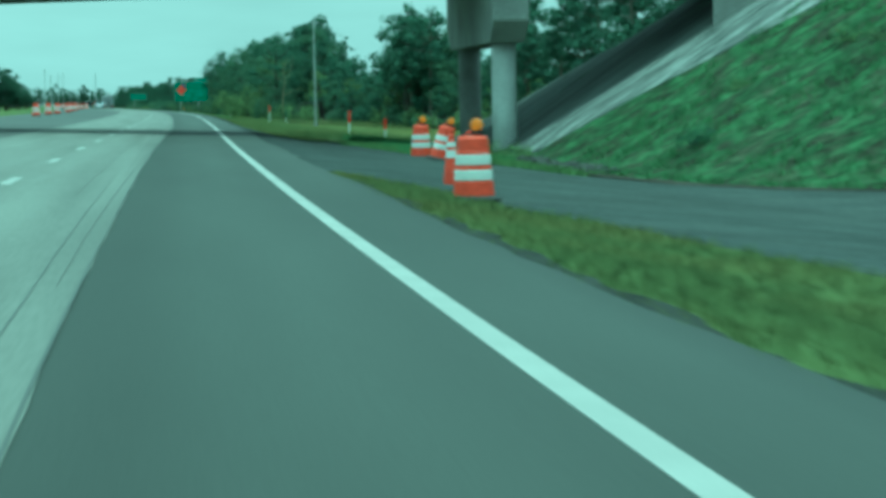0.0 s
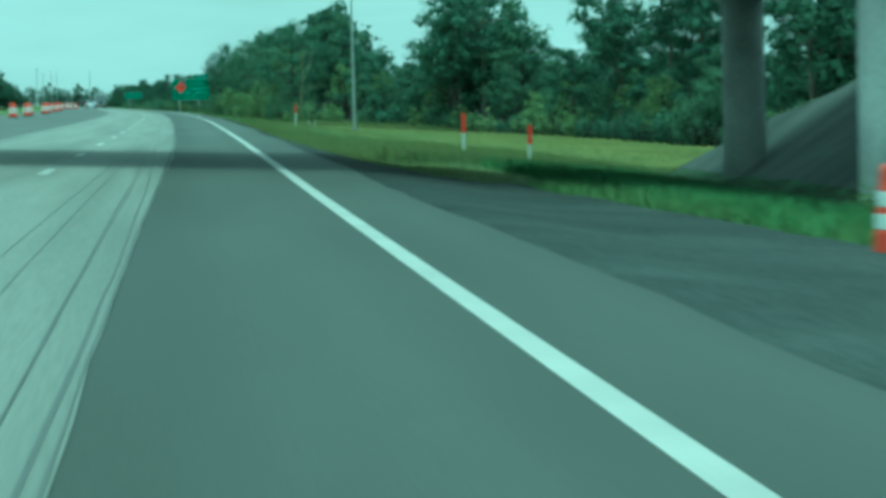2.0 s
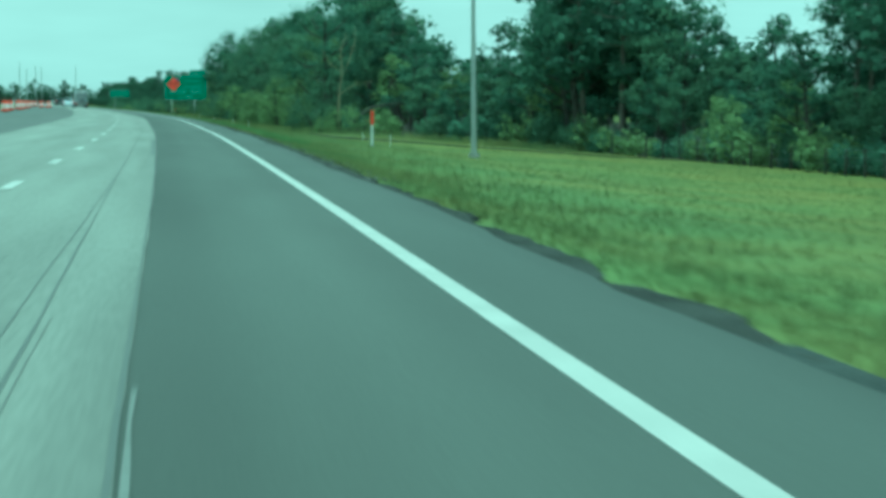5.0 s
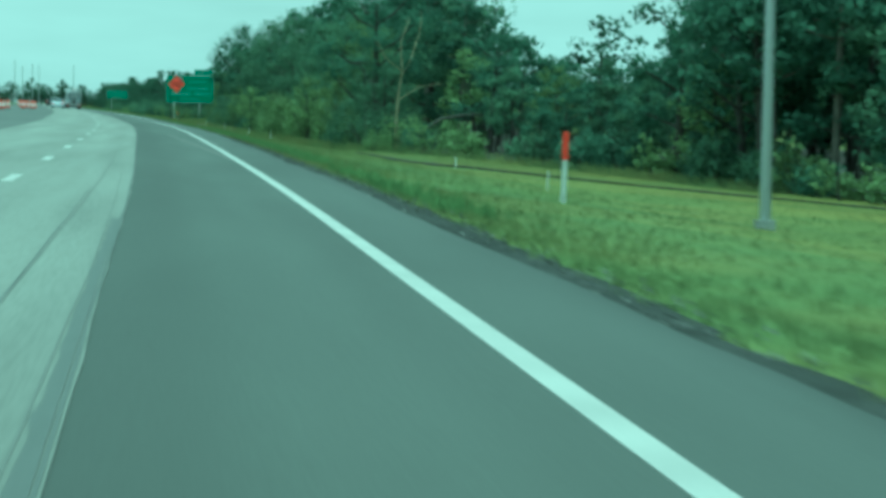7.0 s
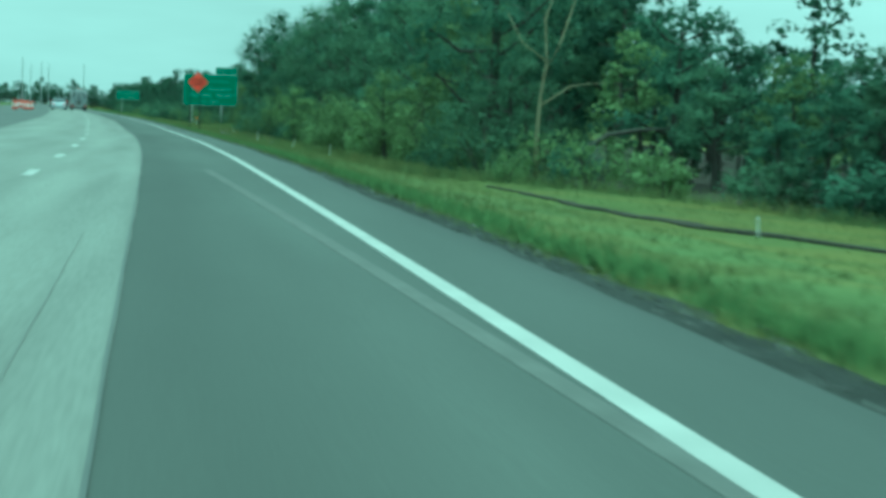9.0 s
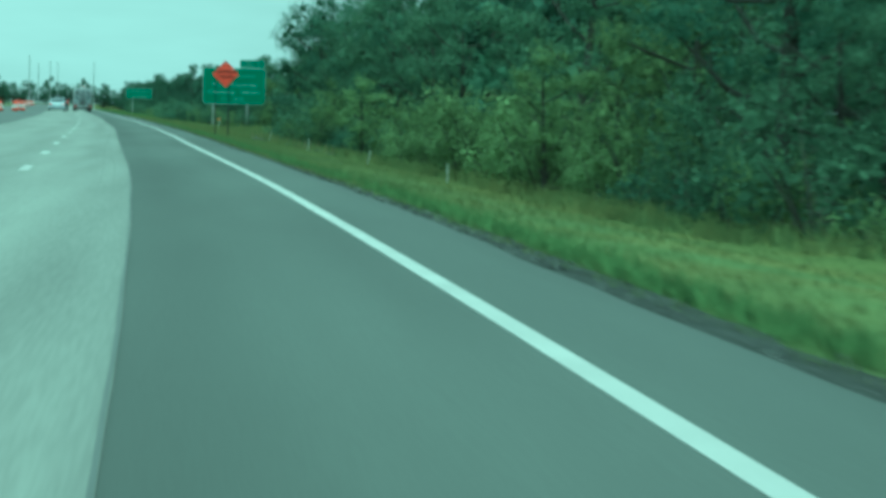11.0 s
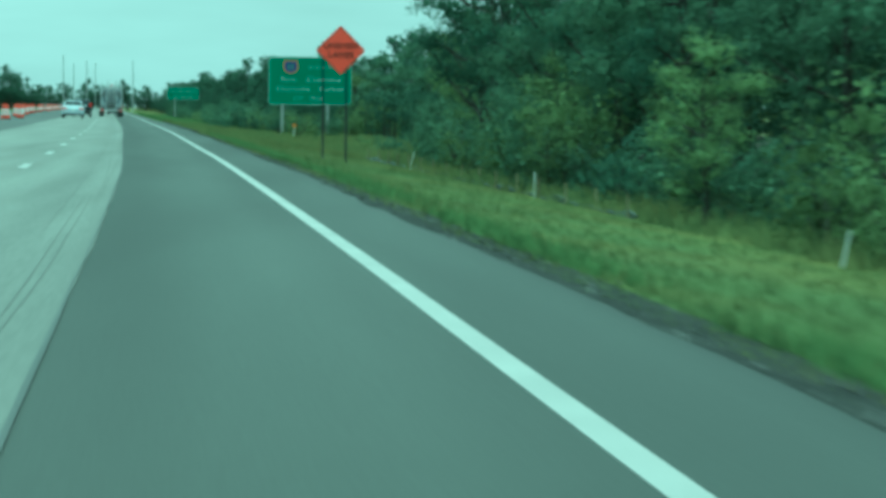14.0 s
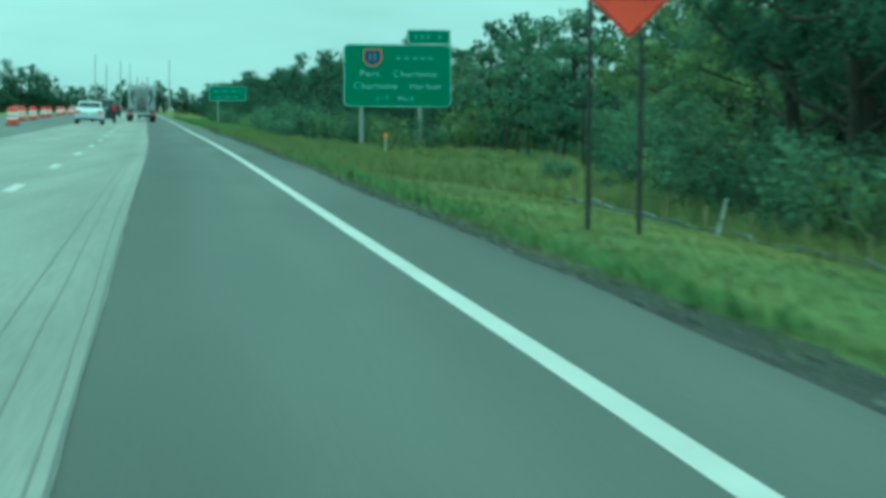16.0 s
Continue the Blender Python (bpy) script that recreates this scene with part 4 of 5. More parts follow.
def tanker(m):
    t = thing("tanker_lorry", m, "polished silver tanker lorry seen from its domed rear", "lorry")
    tank = bmesh.new()
    rings = []
    for y, k in ((-0.22, 0.25), (-0.17, 0.6), (-0.08, 0.86), (0.06, 0.98), (0.2, 1.0), (12.0, 1.0), (12.2, 0.9), (12.3, 0.5)):
        rings.append([tank.verts.new((1.14 * k * math.cos(2 * math.pi * i / 32), y, 2.12 + 1.02 * k * math.sin(2 * math.pi * i / 32))) for i in range(32)])
    for p, q in zip(rings, rings[1:]):
        for i in range(32):
            tank.faces.new((p[i], p[(i + 1) % 32], q[(i + 1) % 32], q[i]))
    tank.faces.new(rings[0][::-1]), tank.faces.new(rings[-1])
    part("tank", tank, TRUCK_GREY, t, "dull polished steel tank", smooth=True)
    for y in (0.2, 3.2, 6.2, 9.2, 11.9):
        hoop = bmesh.new()
        tube([(1.165 * math.cos(a), y, 2.12 + 1.045 * math.sin(a)) for a in np.linspace(0, 2 * math.pi, 33)], [0.035] * 33, 6, hoop)
        part("hoop", hoop, CHROME, t)
    for x in (-0.2, 0.2):
        part("ladder_rail", tube([(x, -0.33, 0.75), (x, -0.35, 2.9), (x, 0.1, 3.28)], [0.03] * 3, 6), CHROME, t)
    for k in range(7):
        part("ladder_rung", box(0.4, 0.03, 0.03, (0, -0.34, 0.95 + k * 0.3)), CHROME, t)
    for x, z in ((-0.42, 3.75), (0.42, 3.75), (-1.08, 3.0), (1.08, 3.0)):
        part("rear_upright", tube([(x, -0.3, 0.6), (x, -0.3, z)], [0.055, 0.05], 8), CHROME, t, "bright upright tube")
    for z in (1.15, 2.1, 3.0):
        part("rear_crossbar", box(2.2, 0.06, 0.08, (0, -0.3, z), 0.01), CHROME, t)
    for x in (-0.75, 0.75):
        part("rear_panel", box(0.5, 0.05, 0.8, (x, -0.28, 1.25), 0.01), CAR_WHITE, t, "scuffed white panel")
        part("hose", tube([(x, -0.36, 2.7), (x * 1.15, -0.42, 2.0), (x * 0.8, -0.4, 1.4)], [0.07] * 3, 8), RUBBER, t)
    part("walkway", box(0.7, 11.5, 0.06, (0, 6.0, 3.16), 0.01), GALV, t)
    for y in (3.0, 7.0, 10.5):
        part("hatch", lathe([(0.28, 3.18), (0.28, 3.3), (0.2, 3.36)], 14, (0, y, 0)), TRUCK_GREY, t)
    part("bumper_bar", box(2.45, 0.16, 0.24, (0, -0.35, 0.55), 0.03), CHROME, t)
    part("chassis", box(1.0, 12.0, 0.25, (0, 6.0, 0.85), 0.02), DARK_POST, t)
    part("valve_cabinet", box(0.9, 0.3, 0.5, (0, -0.2, 0.8), 0.03), DARK_POST, t)
    part("beacon", lathe([(0.09, 3.2), (0.08, 3.34)], 12, (0, 0.3, 0)), TAIL_RED, t, "red lamp on the tank")
    for s in (-1, 1):
        part("mudguard", box(0.6, 2.9, 0.06, (s * 0.95, 1.7, 1.1), 0.02), TRUCK_GREY, t)
        part("mud_flap", box(0.6, 0.03, 0.6, (s * 0.95, 0.25, 0.3)), RUBBER, t)
        part("tail_lamp", box(0.34, 0.06, 0.14, (s * 0.95, -0.44, 0.6), 0.01), TAIL_RED, t)
        part("exhaust_stack", lathe([(0.07, 1.0), (0.07, 3.6)], 10, (s * 1.1, 12.9, 0)), CHROME, t)
        part("cab_mirror", box(0.16, 0.2, 0.7, (s * 1.45, 15.2, 1.9), 0.02), RUBBER, t)
        for y in (1.1, 2.4, 11.2, 12.5, 15.6):
            wheel(t, s * 0.98, y, 0.48, 0.45)
    part("cab", box(2.4, 2.3, 2.2, (0, 14.4, 0.8), 0.14), CAR_WHITE, t, "white driver's cab")
    return t


tanker(on_road(-2.7, 570))
car(on_road(-2.2, 610), "distant dark sport utility car ahead of the tanker", CAR_DARK, suv=True)


# ---- plants ----
def rough_ball():
    """Quads of a coarse ball of radius one, four on each side of a cube."""
    out = []
    for ax in range(3):
        for sg in (-1, 1):
            for i in (-1, 0):
                for j in (-1, 0):
                    q = np.array([[i, j, sg], [i + 1, j, sg], [i + 1, j + 1, sg], [i, j + 1, sg]], float)
                    q = np.roll(q, ax, 1)[::sg]
                    out.append(q / np.linalg.norm(q, axis=1)[:, None])
    return np.concatenate(out)


CORE = rough_ball()


def unit(a):
    return a / (np.linalg.norm(a, axis=1)[:, None] + 1e-9)


def leaf_cards(rng, centres, radii, twigs, per_twig, leaf, slim=0.8, flat=0.75, core=14, spread=0.55):
    """The foliage of a crown: in each clump some broad inner sprays, and over them twigs of small pointed leaves that lie like loose shingles."""
    inner, inner_n, outer, outer_n = [], [], [], []
    up = np.array([0, 0, 0.6])
    for c, r in zip(centres, radii):
        sq = np.array([1, 1, flat])

        def laid(d, wild):
            nrm = unit(d + wild * rng.normal(size=d.shape) + np.array([0, 0, 0.25]))
            a = unit(np.cross(nrm, rng.normal(size=d.shape)))
            return a, np.cross(nrm, a)

        for count, near, far, k in ((core // 2, 0.15, 0.42, 0.2 * r), (int(core * 2.2 * r * r) + 3, 0.5, 0.82, 0.85 * leaf)):
            d = unit(rng.normal(size=(count, 3)))
            p = c + d * r * (near + (far - near) * rng.random((count, 1))) * sq
            a, b = laid(d, 0.45)
            k = k * (0.7 + 0.6 * rng.random((count, 1)))
            inner.append(np.stack([p - a * k, p - b * k * 0.8, p + a * k, p + b * k * 0.8], 1).reshape(-1, 3))
            inner_n.append(np.repeat(unit(d + up), 4, 0))
        n = max(5, int(twigs * r * r))
        d = unit(rng.normal(size=(n, 3)))
        hub = c + d * r * (0.7 + 0.38 * rng.random((n, 1)) ** 0.8) * sq
        m = n * per_twig
        e = unit(rng.normal(size=(m, 3)))
        p = np.repeat(hub, per_twig, 0) + e * (0.08 + 0.22 * r) * rng.random((m, 1)) ** 0.5
        dd = np.repeat(d, per_twig, 0)
        a, b = laid(dd, spread)
        k = leaf * (0.6 + 0.8 * rng.random((m, 1)))
        outer.append(np.stack([p + b * k * slim * 0.5, p + a * k, p - b * k * slim * 0.5], 1)[:, ::-1].reshape(-1, 3))
        outer_n.append(np.repeat(unit(dd + 0.45 * e + up), 3, 0))
    return inner, inner_n, outer, outer_n


def foliage_object(name, cards, mat, parent, floor=None):
    inner, inner_n, outer, outer_n = cards
    nq = sum(len(x) for x in inner) // 4
    v, nn = np.concatenate(inner + outer), np.concatenate(inner_n + outer_n)
    if floor is not None:
        v[:, 2] = np.maximum(v[:, 2], floor)
    nt = (len(v) - nq * 4) // 3
    me = bpy.data.meshes.new(name)
    me.vertices.add(len(v))
    me.vertices.foreach_set("co", v.astype(np.float32).ravel())
    me.loops.add(len(v))
    me.loops.foreach_set("vertex_index", np.arange(len(v), dtype=np.int32))
    me.polygons.add(nq + nt)
    me.polygons.foreach_set("loop_start", np.concatenate([np.arange(nq) * 4, nq * 4 + np.arange(nt) * 3]).astype(np.int32))
    me.polygons.foreach_set("loop_total", np.concatenate([np.full(nq, 4), np.full(nt, 3)]).astype(np.int32))
    me.update(calc_edges=True)
    me.normals_split_custom_set_from_vertices(nn.tolist())
    me.materials.append(mat)
    ob = new(name, me)
    ob.parent = parent
    return ob


def cards_object(name, v, f, mat, parent, label="", normals=None):
    me = bpy.data.meshes.new(name)
    me.vertices.add(len(v))
    me.vertices.foreach_set("co", v.astype(np.float32).ravel())
    k = f.shape[1]
    me.loops.add(f.size)
    me.loops.foreach_set("vertex_index", f.astype(np.int32).ravel())
    me.polygons.add(len(f))
    me.polygons.foreach_set("loop_start", np.arange(0, f.size, k, dtype=np.int32))
    me.polygons.foreach_set("loop_total", np.full(len(f), k, dtype=np.int32))
    me.update(calc_edges=True)
    me.validate()
    if normals is not None:
        # rounded shading over each clump of leaves
        me.normals_split_custom_set_from_vertices(normals.tolist())
    me.materials.append(mat)
    ob = new(name, me)
    if parent:
        ob.parent = parent
    return tagged(ob, label=label)


HIDE = Matrix.Translation((0, -700, -60))


def broadleaf(seed, h, spread, leaf, label, leaves=LEAF_OAK, low=0.25, twigs=18, per=6, core=9, limbs=True, boughs=1.5):
    rng = np.random.default_rng(seed)
    t = thing("tree", HIDE, label, "tree", "roadside woods")
    bm = bmesh.new()
    lean = rng.normal(0, 0.25, 2)
    trunk = [(0, 0, -0.4), (lean[0] * 0.3, lean[1] * 0.3, h * 0.2), (lean[0], lean[1], h * 0.45), (lean[0] * 1.6, lean[1] * 1.6, h * 0.78)]
    tube(trunk, [h * 0.028, h * 0.022, h * 0.016, h * 0.006], 8, bm)
    cs, rs = [], []
    nl = int((8 + spread * 1.5) * boughs / 1.5)
    for i in range(nl):
        k = low + (0.95 - low) * (i + rng.random()) / nl
        base = np.array([np.interp(k, [0, 0.2, 0.45, 0.78, 1], [0, lean[0] * 0.3, lean[0], lean[0] * 1.6, lean[0] * 1.6]), np.interp(k, [0, 0.2, 0.45, 0.78, 1], [0, lean[1] * 0.3, lean[1], lean[1] * 1.6, lean[1] * 1.6]), h * k * 0.8])
        a = i * 2.4 + rng.random()
        reach = spread * (0.55 + 0.5 * rng.random()) * math.sqrt(max(0.12, 1 - ((k - 0.45) / 0.62) ** 2))
        tip = base + np.array([math.cos(a) * reach, math.sin(a) * reach, h * (0.06 + 0.14 * rng.random())])
        mid = (base + tip) / 2 + np.array([0, 0, -0.05 * h * rng.random()])
        if limbs:
            tube([base, mid, tip], [h * 0.01 * (1.2 - k), h * 0.007, h * 0.002], 5, bm)
        for c, r in ((tip, 1.05), (tip + rng.normal(0, 0.6, 3), 0.8), (mid + rng.normal(0, 0.4, 3), 0.75)):
            cs.append(c + rng.normal(0, 0.2, 3)), rs.append(r * (0.6 + 0.65 * rng.random()) * spread * 0.36)
    top = np.array([lean[0] * 1.6, lean[1] * 1.6, h * 0.9])
    for _ in range(3):
        cs.append(top + rng.normal(0, 0.5, 3)), rs.append(spread * 0.3 * (0.7 + 0.5 * rng.random()))
    part("trunk", bm, BARK, t)
    foliage_object("crown", leaf_cards(rng, cs, rs, twigs, per, leaf, flat=0.7, core=core), leaves, t)
    return t


def pine(seed, h, leaf, bare=0.5, boughs=18):
    rng = np.random.default_rng(seed)
    t = thing("pine_tree", HIDE, "tall slash pine with a bare trunk and sparse tufts", "tree", "roadside woods")
    bm = bmesh.new()
    lx, ly = rng.normal(0, 0.35, 2)
    tube([(0, 0, -0.4), (lx * 0.4, ly * 0.4, h * 0.4), (lx, ly, h * 0.96)], [h * 0.015, h * 0.012, h * 0.004], 8, bm)
    cs, rs = [], []
    for i in range(boughs):
        k = bare + (0.97 - bare) * (i + rng.random()) / boughs
        a = i * 2.4 + rng.random()
        shape = math.sin(math.pi * min(1, 0.22 + 0.72 * (k - bare) / (1 - bare)))
        reach = (0.5 + 0.75 * rng.random()) * shape * h * 0.2
        base = np.array([lx * k, ly * k, h * k])
        tip = base + np.array([math.cos(a) * reach, math.sin(a) * reach, 0.1 + reach * 0.35 * rng.random()])
        tube([base, (base + tip) / 2 + np.array([0, 0, -0.1]), tip], [h * 0.005, h * 0.0035, h * 0.0015], 5, bm)
        for _ in range(3):
            cs.append(tip + rng.normal(0, 0.4, 3) * np.array([1, 1, 0.6])), rs.append((0.4 + 0.35 * rng.random()) * h / 11)
        cs.append((tip + base) / 2 + rng.normal(0, 0.3, 3)), rs.append((0.35 + 0.25 * rng.random()) * h / 11)
    part("trunk", bm, PINE_BARK, t)
    foliage_object("crown", leaf_cards(rng, cs, rs, 36, 5, leaf, slim=0.25, flat=0.6, core=5, spread=1.2), LEAF_PINE, t)
    return t


def palm(seed, h):
    rng = np.random.default_rng(seed)
    t = thing("palm_tree", HIDE, "cabbage palm with fan fronds and a dead skirt", "tree", "roadside palms")
    part("trunk", tube([(0, 0, -0.4), (0.1, 0.05, h * 0.5), (0.15, 0.1, h)], [0.2, 0.17, 0.16], 9), BARK, t)
    for nm, count, lo, hi, mat, lb in (("crown", 34, -0.35, 1.2, LEAF_PALM, ""), ("dead_skirt", 5, -1.35, -0.8, DRY_FROND, "brown hanging dead fronds")):
        verts, faces = [], []
        for i in range(count):
            a = i * 2.4 + rng.random() * 0.5
            el = lo + (hi - lo) * rng.random()
            d = np.array([math.cos(a) * math.cos(el), math.sin(a) * math.cos(el), math.sin(el)])
            side = np.array([-math.sin(a), math.cos(a), 0])
            up = np.cross(d, side)
            hub = np.array([0.15, 0.1, h]) + d * (0.9 + 0.3 * rng.random())
            for k in range(15):
                b = (k - 7) / 7 * 1.35
                tip = hub + (d * math.cos(b) + side * math.sin(b)) * (0.95 + 0.2 * rng.random()) + np.array([0, 0, -0.3 - 0.25 * abs(b)]) + up * 0.08 * (k % 2)
                wd = np.cross(tip - hub, up)
                wd = wd / (np.linalg.norm(wd) + 1e-9) * 0.045
                mid = (hub + tip) / 2 + np.array([0, 0, 0.08])
                n0 = len(verts)
                verts += [hub, mid + wd, tip, mid - wd]
                faces.append((n0, n0 + 1, n0 + 2, n0 + 3))
            n0 = len(verts)
            st = np.array([0.15, 0.1, h])
            verts += [st - side * 0.02, st + side * 0.02, hub + side * 0.015, hub - side * 0.015]
            faces.append((n0, n0 + 1, n0 + 2, n0 + 3))
        cards_object(nm, np.array(verts), np.array(faces), mat, t, lb)
    return t


def shrub(seed, h, spread, leaf, mat, label, group="roadside shrubs", twigs=28, per=6):
    rng = np.random.default_rng(seed)
    t = thing("shrub", HIDE, label, "shrub", group)
    bm = bmesh.new()
    cs, rs = [], []
    for i in range(9):
        a, k = i * 2.4 + rng.random(), 0.35 + 0.65 * rng.random()
        tip = np.array([math.cos(a) * spread * k * 0.8, math.sin(a) * spread * k * 0.8, h * (0.35 + 0.5 * rng.random())])
        tube([(0, 0, -0.2), tip * 0.5 + np.array([0, 0, 0.1]), tip], [0.03, 0.02, 0.008], 4, bm)
        cs += [tip, tip * np.array([1.0, 1.0, 0.5])]
        rs += [spread * (0.3 + 0.2 * rng.random()), spread * 0.36]
    part("branchwork", bm, BARK, t)
    foliage_object("foliage", leaf_cards(rng, cs, rs, twigs, per, leaf, flat=0.9, core=10), mat, t, -0.15)
    return t


def dead_tree(m):
    t = thing("dead_tree", m, "bleached bare dead tree with a forked leaning top", "tree")
    bm = bmesh.new()
    tube([(0, 0, -0.4), (-0.05, 0, 1.6), (0.05, 0, 3.2), (0.25, 0, 4.6), (0.15, 0, 6.2), (0.6, 0, 7.6)], [0.09, 0.075, 0.06, 0.045, 0.035, 0.015], 8, bm)
    tube([(0.1, 0, 4.0), (0.7, 0, 5.2), (1.25, 0, 6.9), (1.3, 0, 8.0)], [0.04, 0.035, 0.028, 0.012], 7, bm)
    tube([(0.0, 0, 2.9), (1.2, 0, 3.7), (2.6, 0, 3.9)], [0.04, 0.03, 0.01], 6, bm)
    tube([(0.25, 0, 4.6), (-0.7, 0, 5.3), (-1.3, 0, 6.4)], [0.035, 0.025, 0.01], 6, bm)
    part("trunk", bm, DEADWOOD, t, smooth=True)
    return t


NEAR = [broadleaf(11, 9.5, 2.9, 0.2, "dense dark green oak at the wood's edge"), broadleaf(12, 11.0, 3.1, 0.2, "tall mid-green oak with an uneven crown", LEAF_MID),
        broadleaf(13, 8.0, 2.7, 0.19, "rounded mid-green broadleaf tree", LEAF_MID, low=0.12), broadleaf(14, 10.2, 2.6, 0.2, "slender broadleaf tree with a ragged top"),
        broadleaf(15, 7.2, 2.4, 0.18, "small yellow-green tree at the wood's edge", LEAF_BRIGHT, low=0.1)]
FINE = [broadleaf(61, 9.3, 2.9, 0.105, "dense mid-green oak beside the ditch", LEAF_MID, low=0.14, twigs=34, per=8, core=14), broadleaf(62, 10.8, 3.1, 0.105, "tall dark green oak beside the ditch", low=0.2, twigs=34, per=8, core=14),
        broadleaf(63, 8.2, 2.6, 0.1, "rounded green broadleaf tree beside the ditch", LEAF_MID, low=0.1, twigs=34, per=8, core=14), broadleaf(64, 7.6, 2.5, 0.1, "yellow-green tree beside the ditch", LEAF_BRIGHT, low=0.08, twigs=34, per=8, core=14)]
PINES = [pine(21, 11.5, 0.26, 0.4, 22), pine(22, 12.5, 0.26, 0.32, 26), pine(23, 10.5, 0.26, 0.3, 24), pine(24, 12.0, 0.26, 0.48, 18)]
FAR = [broadleaf(31, 10.5, 3.2, 0.36, "dark tree deeper in the wood", twigs=5, per=4, core=2, limbs=False, boughs=1.0), broadleaf(32, 9.0, 3.0, 0.36, "dark rounded tree deeper in the wood", twigs=5, per=4, core=2, limbs=False, boughs=1.0),
       broadleaf(33, 12.0, 3.2, 0.36, "tall dark tree deeper in the wood", twigs=5, per=4, core=2, limbs=False, boughs=1.0)]
PALMS = [palm(41, 5.2), palm(42, 3.1)]
SHRUBS = [shrub(51, 2.2, 1.7, 0.085, LEAF_BRIGHT, "bright green leafy shrub at the wood's foot"), shrub(52, 1.7, 1.5, 0.09, LEAF_OAK, "dark green shrub at the wood's foot"),
          shrub(53, 2.8, 1.9, 0.09, LEAF_MID, "tall green thicket shrub"), shrub(54, 1.4, 1.2, 0.075, LEAF_BRIGHT, "low yellow-green leafy shrub", twigs=44)]
FIELD_SHRUBS = [shrub(55, 2.2, 1.7, 0.17, LEAF_BRIGHT, "bright green shrub behind the wire fence", twigs=14), shrub(56, 2.6, 1.9, 0.17, LEAF_MID, "mid-green thicket before the pinewood", twigs=14),
                shrub(57, 2.0, 1.7, 0.17, LEAF_OAK, "dark green thicket before the pinewood", twigs=14)]


R = random.Random(5)


def spot(x, y, scale):
    k = scale * R.uniform(0.88, 1.14)
    return Matrix.Translation((x, y, land(x, y) - 0.05)) @ Matrix.Rotation(R.uniform(-0.9, 0.9), 4, "Z") @ Matrix.Diagonal((k, k, k * R.uniform(0.92, 1.08), 1))


def plant(protos, x, y, scale=1.0):
    return copy_thing(R.choice(protos) if isinstance(protos, list) else protos, spot(x, y, scale))


def size_at(row, y):
    """How tall the trees of each row stand along the road, against their full size."""
    at = [284, 296, 309, 322, 335, 425, 450, 520, 700]
    return float(np.interp(y, at, ([0.8, 0.75, 0.85, 0.95, 1.0, 0.95, 0.72, 0.68, 0.7],
                                   [0.58, 0.64, 0.9, 1.0, 1.05, 1.0, 0.8, 0.75, 0.75],
                                   [0.5, 0.5, 0.55, 0.62, 1.0, 1.05, 0.85, 0.8, 0.8])[row]))


deep = []
# the pinewood across the field: a low broadleaf edge under tall open pines
def stature(y):
    """How tall the pinewood's edge stands along the road, and how thickly the pines rise out of it."""
    at = [110, 176, 180, 187, 190, 201, 203, 207, 209, 225, 229, 243, 248, 268, 272, 286]
    return (float(np.interp(y, at, [0.56, 0.56, 0.52, 0.52, 0.64, 0.64, 0.5, 0.5, 0.66, 0.66, 0.5, 0.52, 1.02, 1.02, 0.5, 0.54])),
            float(np.interp(y, at, [0.4, 0.4, 0, 0, 0.9, 0.9, 0.15, 0.15, 0.8, 0.8, 0, 0, 0.75, 0.75, 0, 0])))


y = 112.0
while y < 286:
    edge = edge_x(y) + front(y)
    tall, pines = stature(y)
    plant(NEAR, edge + R.uniform(0.6, 3.0), y, tall * R.uniform(0.72, 1.05))
    plant(NEAR[:4], edge + R.uniform(4.0, 6.5), y + R.uniform(-1.0, 1.0), tall * R.uniform(0.85, 1.12))
    if R.random() < pines:
        plant(PINES, edge + R.uniform(1.0, 5.0), y, R.uniform(0.8, 1.02))
    for lo, hi in ((7, 11), (12, 18), (19, 27)):
        deep.append((R.choice(FAR), spot(edge + R.uniform(lo, hi), y + R.uniform(-2, 2), R.uniform(0.44, 0.6) if y < 256 else R.uniform(0.56, 0.72))))
    deep.append((R.choice(FAR[:2]), spot(edge + R.uniform(3, 8), y + R.uniform(-2, 2), R.uniform(0.2, 0.34))))
    y += R.uniform(3.0, 4.2)
while y < 470:
    u = front(y)
    edge = edge_x(y) + u
    if R.random() < 0.85 and not 285 < y < 297 and not 342 < y < 361:
        protos = FINE[:3] if 345 < y < 376 else [FINE[1], FINE[1], FINE[0]] if 376 <= y < 425 else [FINE[2], FINE[3], FINE[3]] if 308 < y < 346 else FINE
        plant(protos, edge + R.uniform(0.6, 3.4), y, size_at(0, y) * R.uniform(0.65, 1.15))
    plant(NEAR if R.random() < 0.75 else PINES, edge + R.uniform(5.0, 7.5), y + R.uniform(-1.5, 1.5), size_at(1, y) * R.uniform(0.78, 1.15))
    plant(FAR if R.random() < 0.6 or y < 330 else PINES, edge + R.uniform(10, 14), y + R.uniform(-1.5, 1.5), size_at(2, y) * R.uniform(0.8, 1.1))
    for _ in range(2 if y < 335 else 0):
        deep.append((R.choice(FAR), spot(edge + R.uniform(14, 31), y + R.uniform(-2, 2), R.uniform(0.5, 0.66))))
    if R.random() < 0.8:
        deep.append((R.choice(FAR), spot(edge + R.uniform(17, 26), y, size_at(2, y) * 0.6)))
    deep.append((R.choice(FAR[:2]), spot(edge + R.uniform(3, 10), y + R.uniform(-2, 2), R.uniform(0.24, 0.36))))
    y += R.uniform(3.3, 4.6)
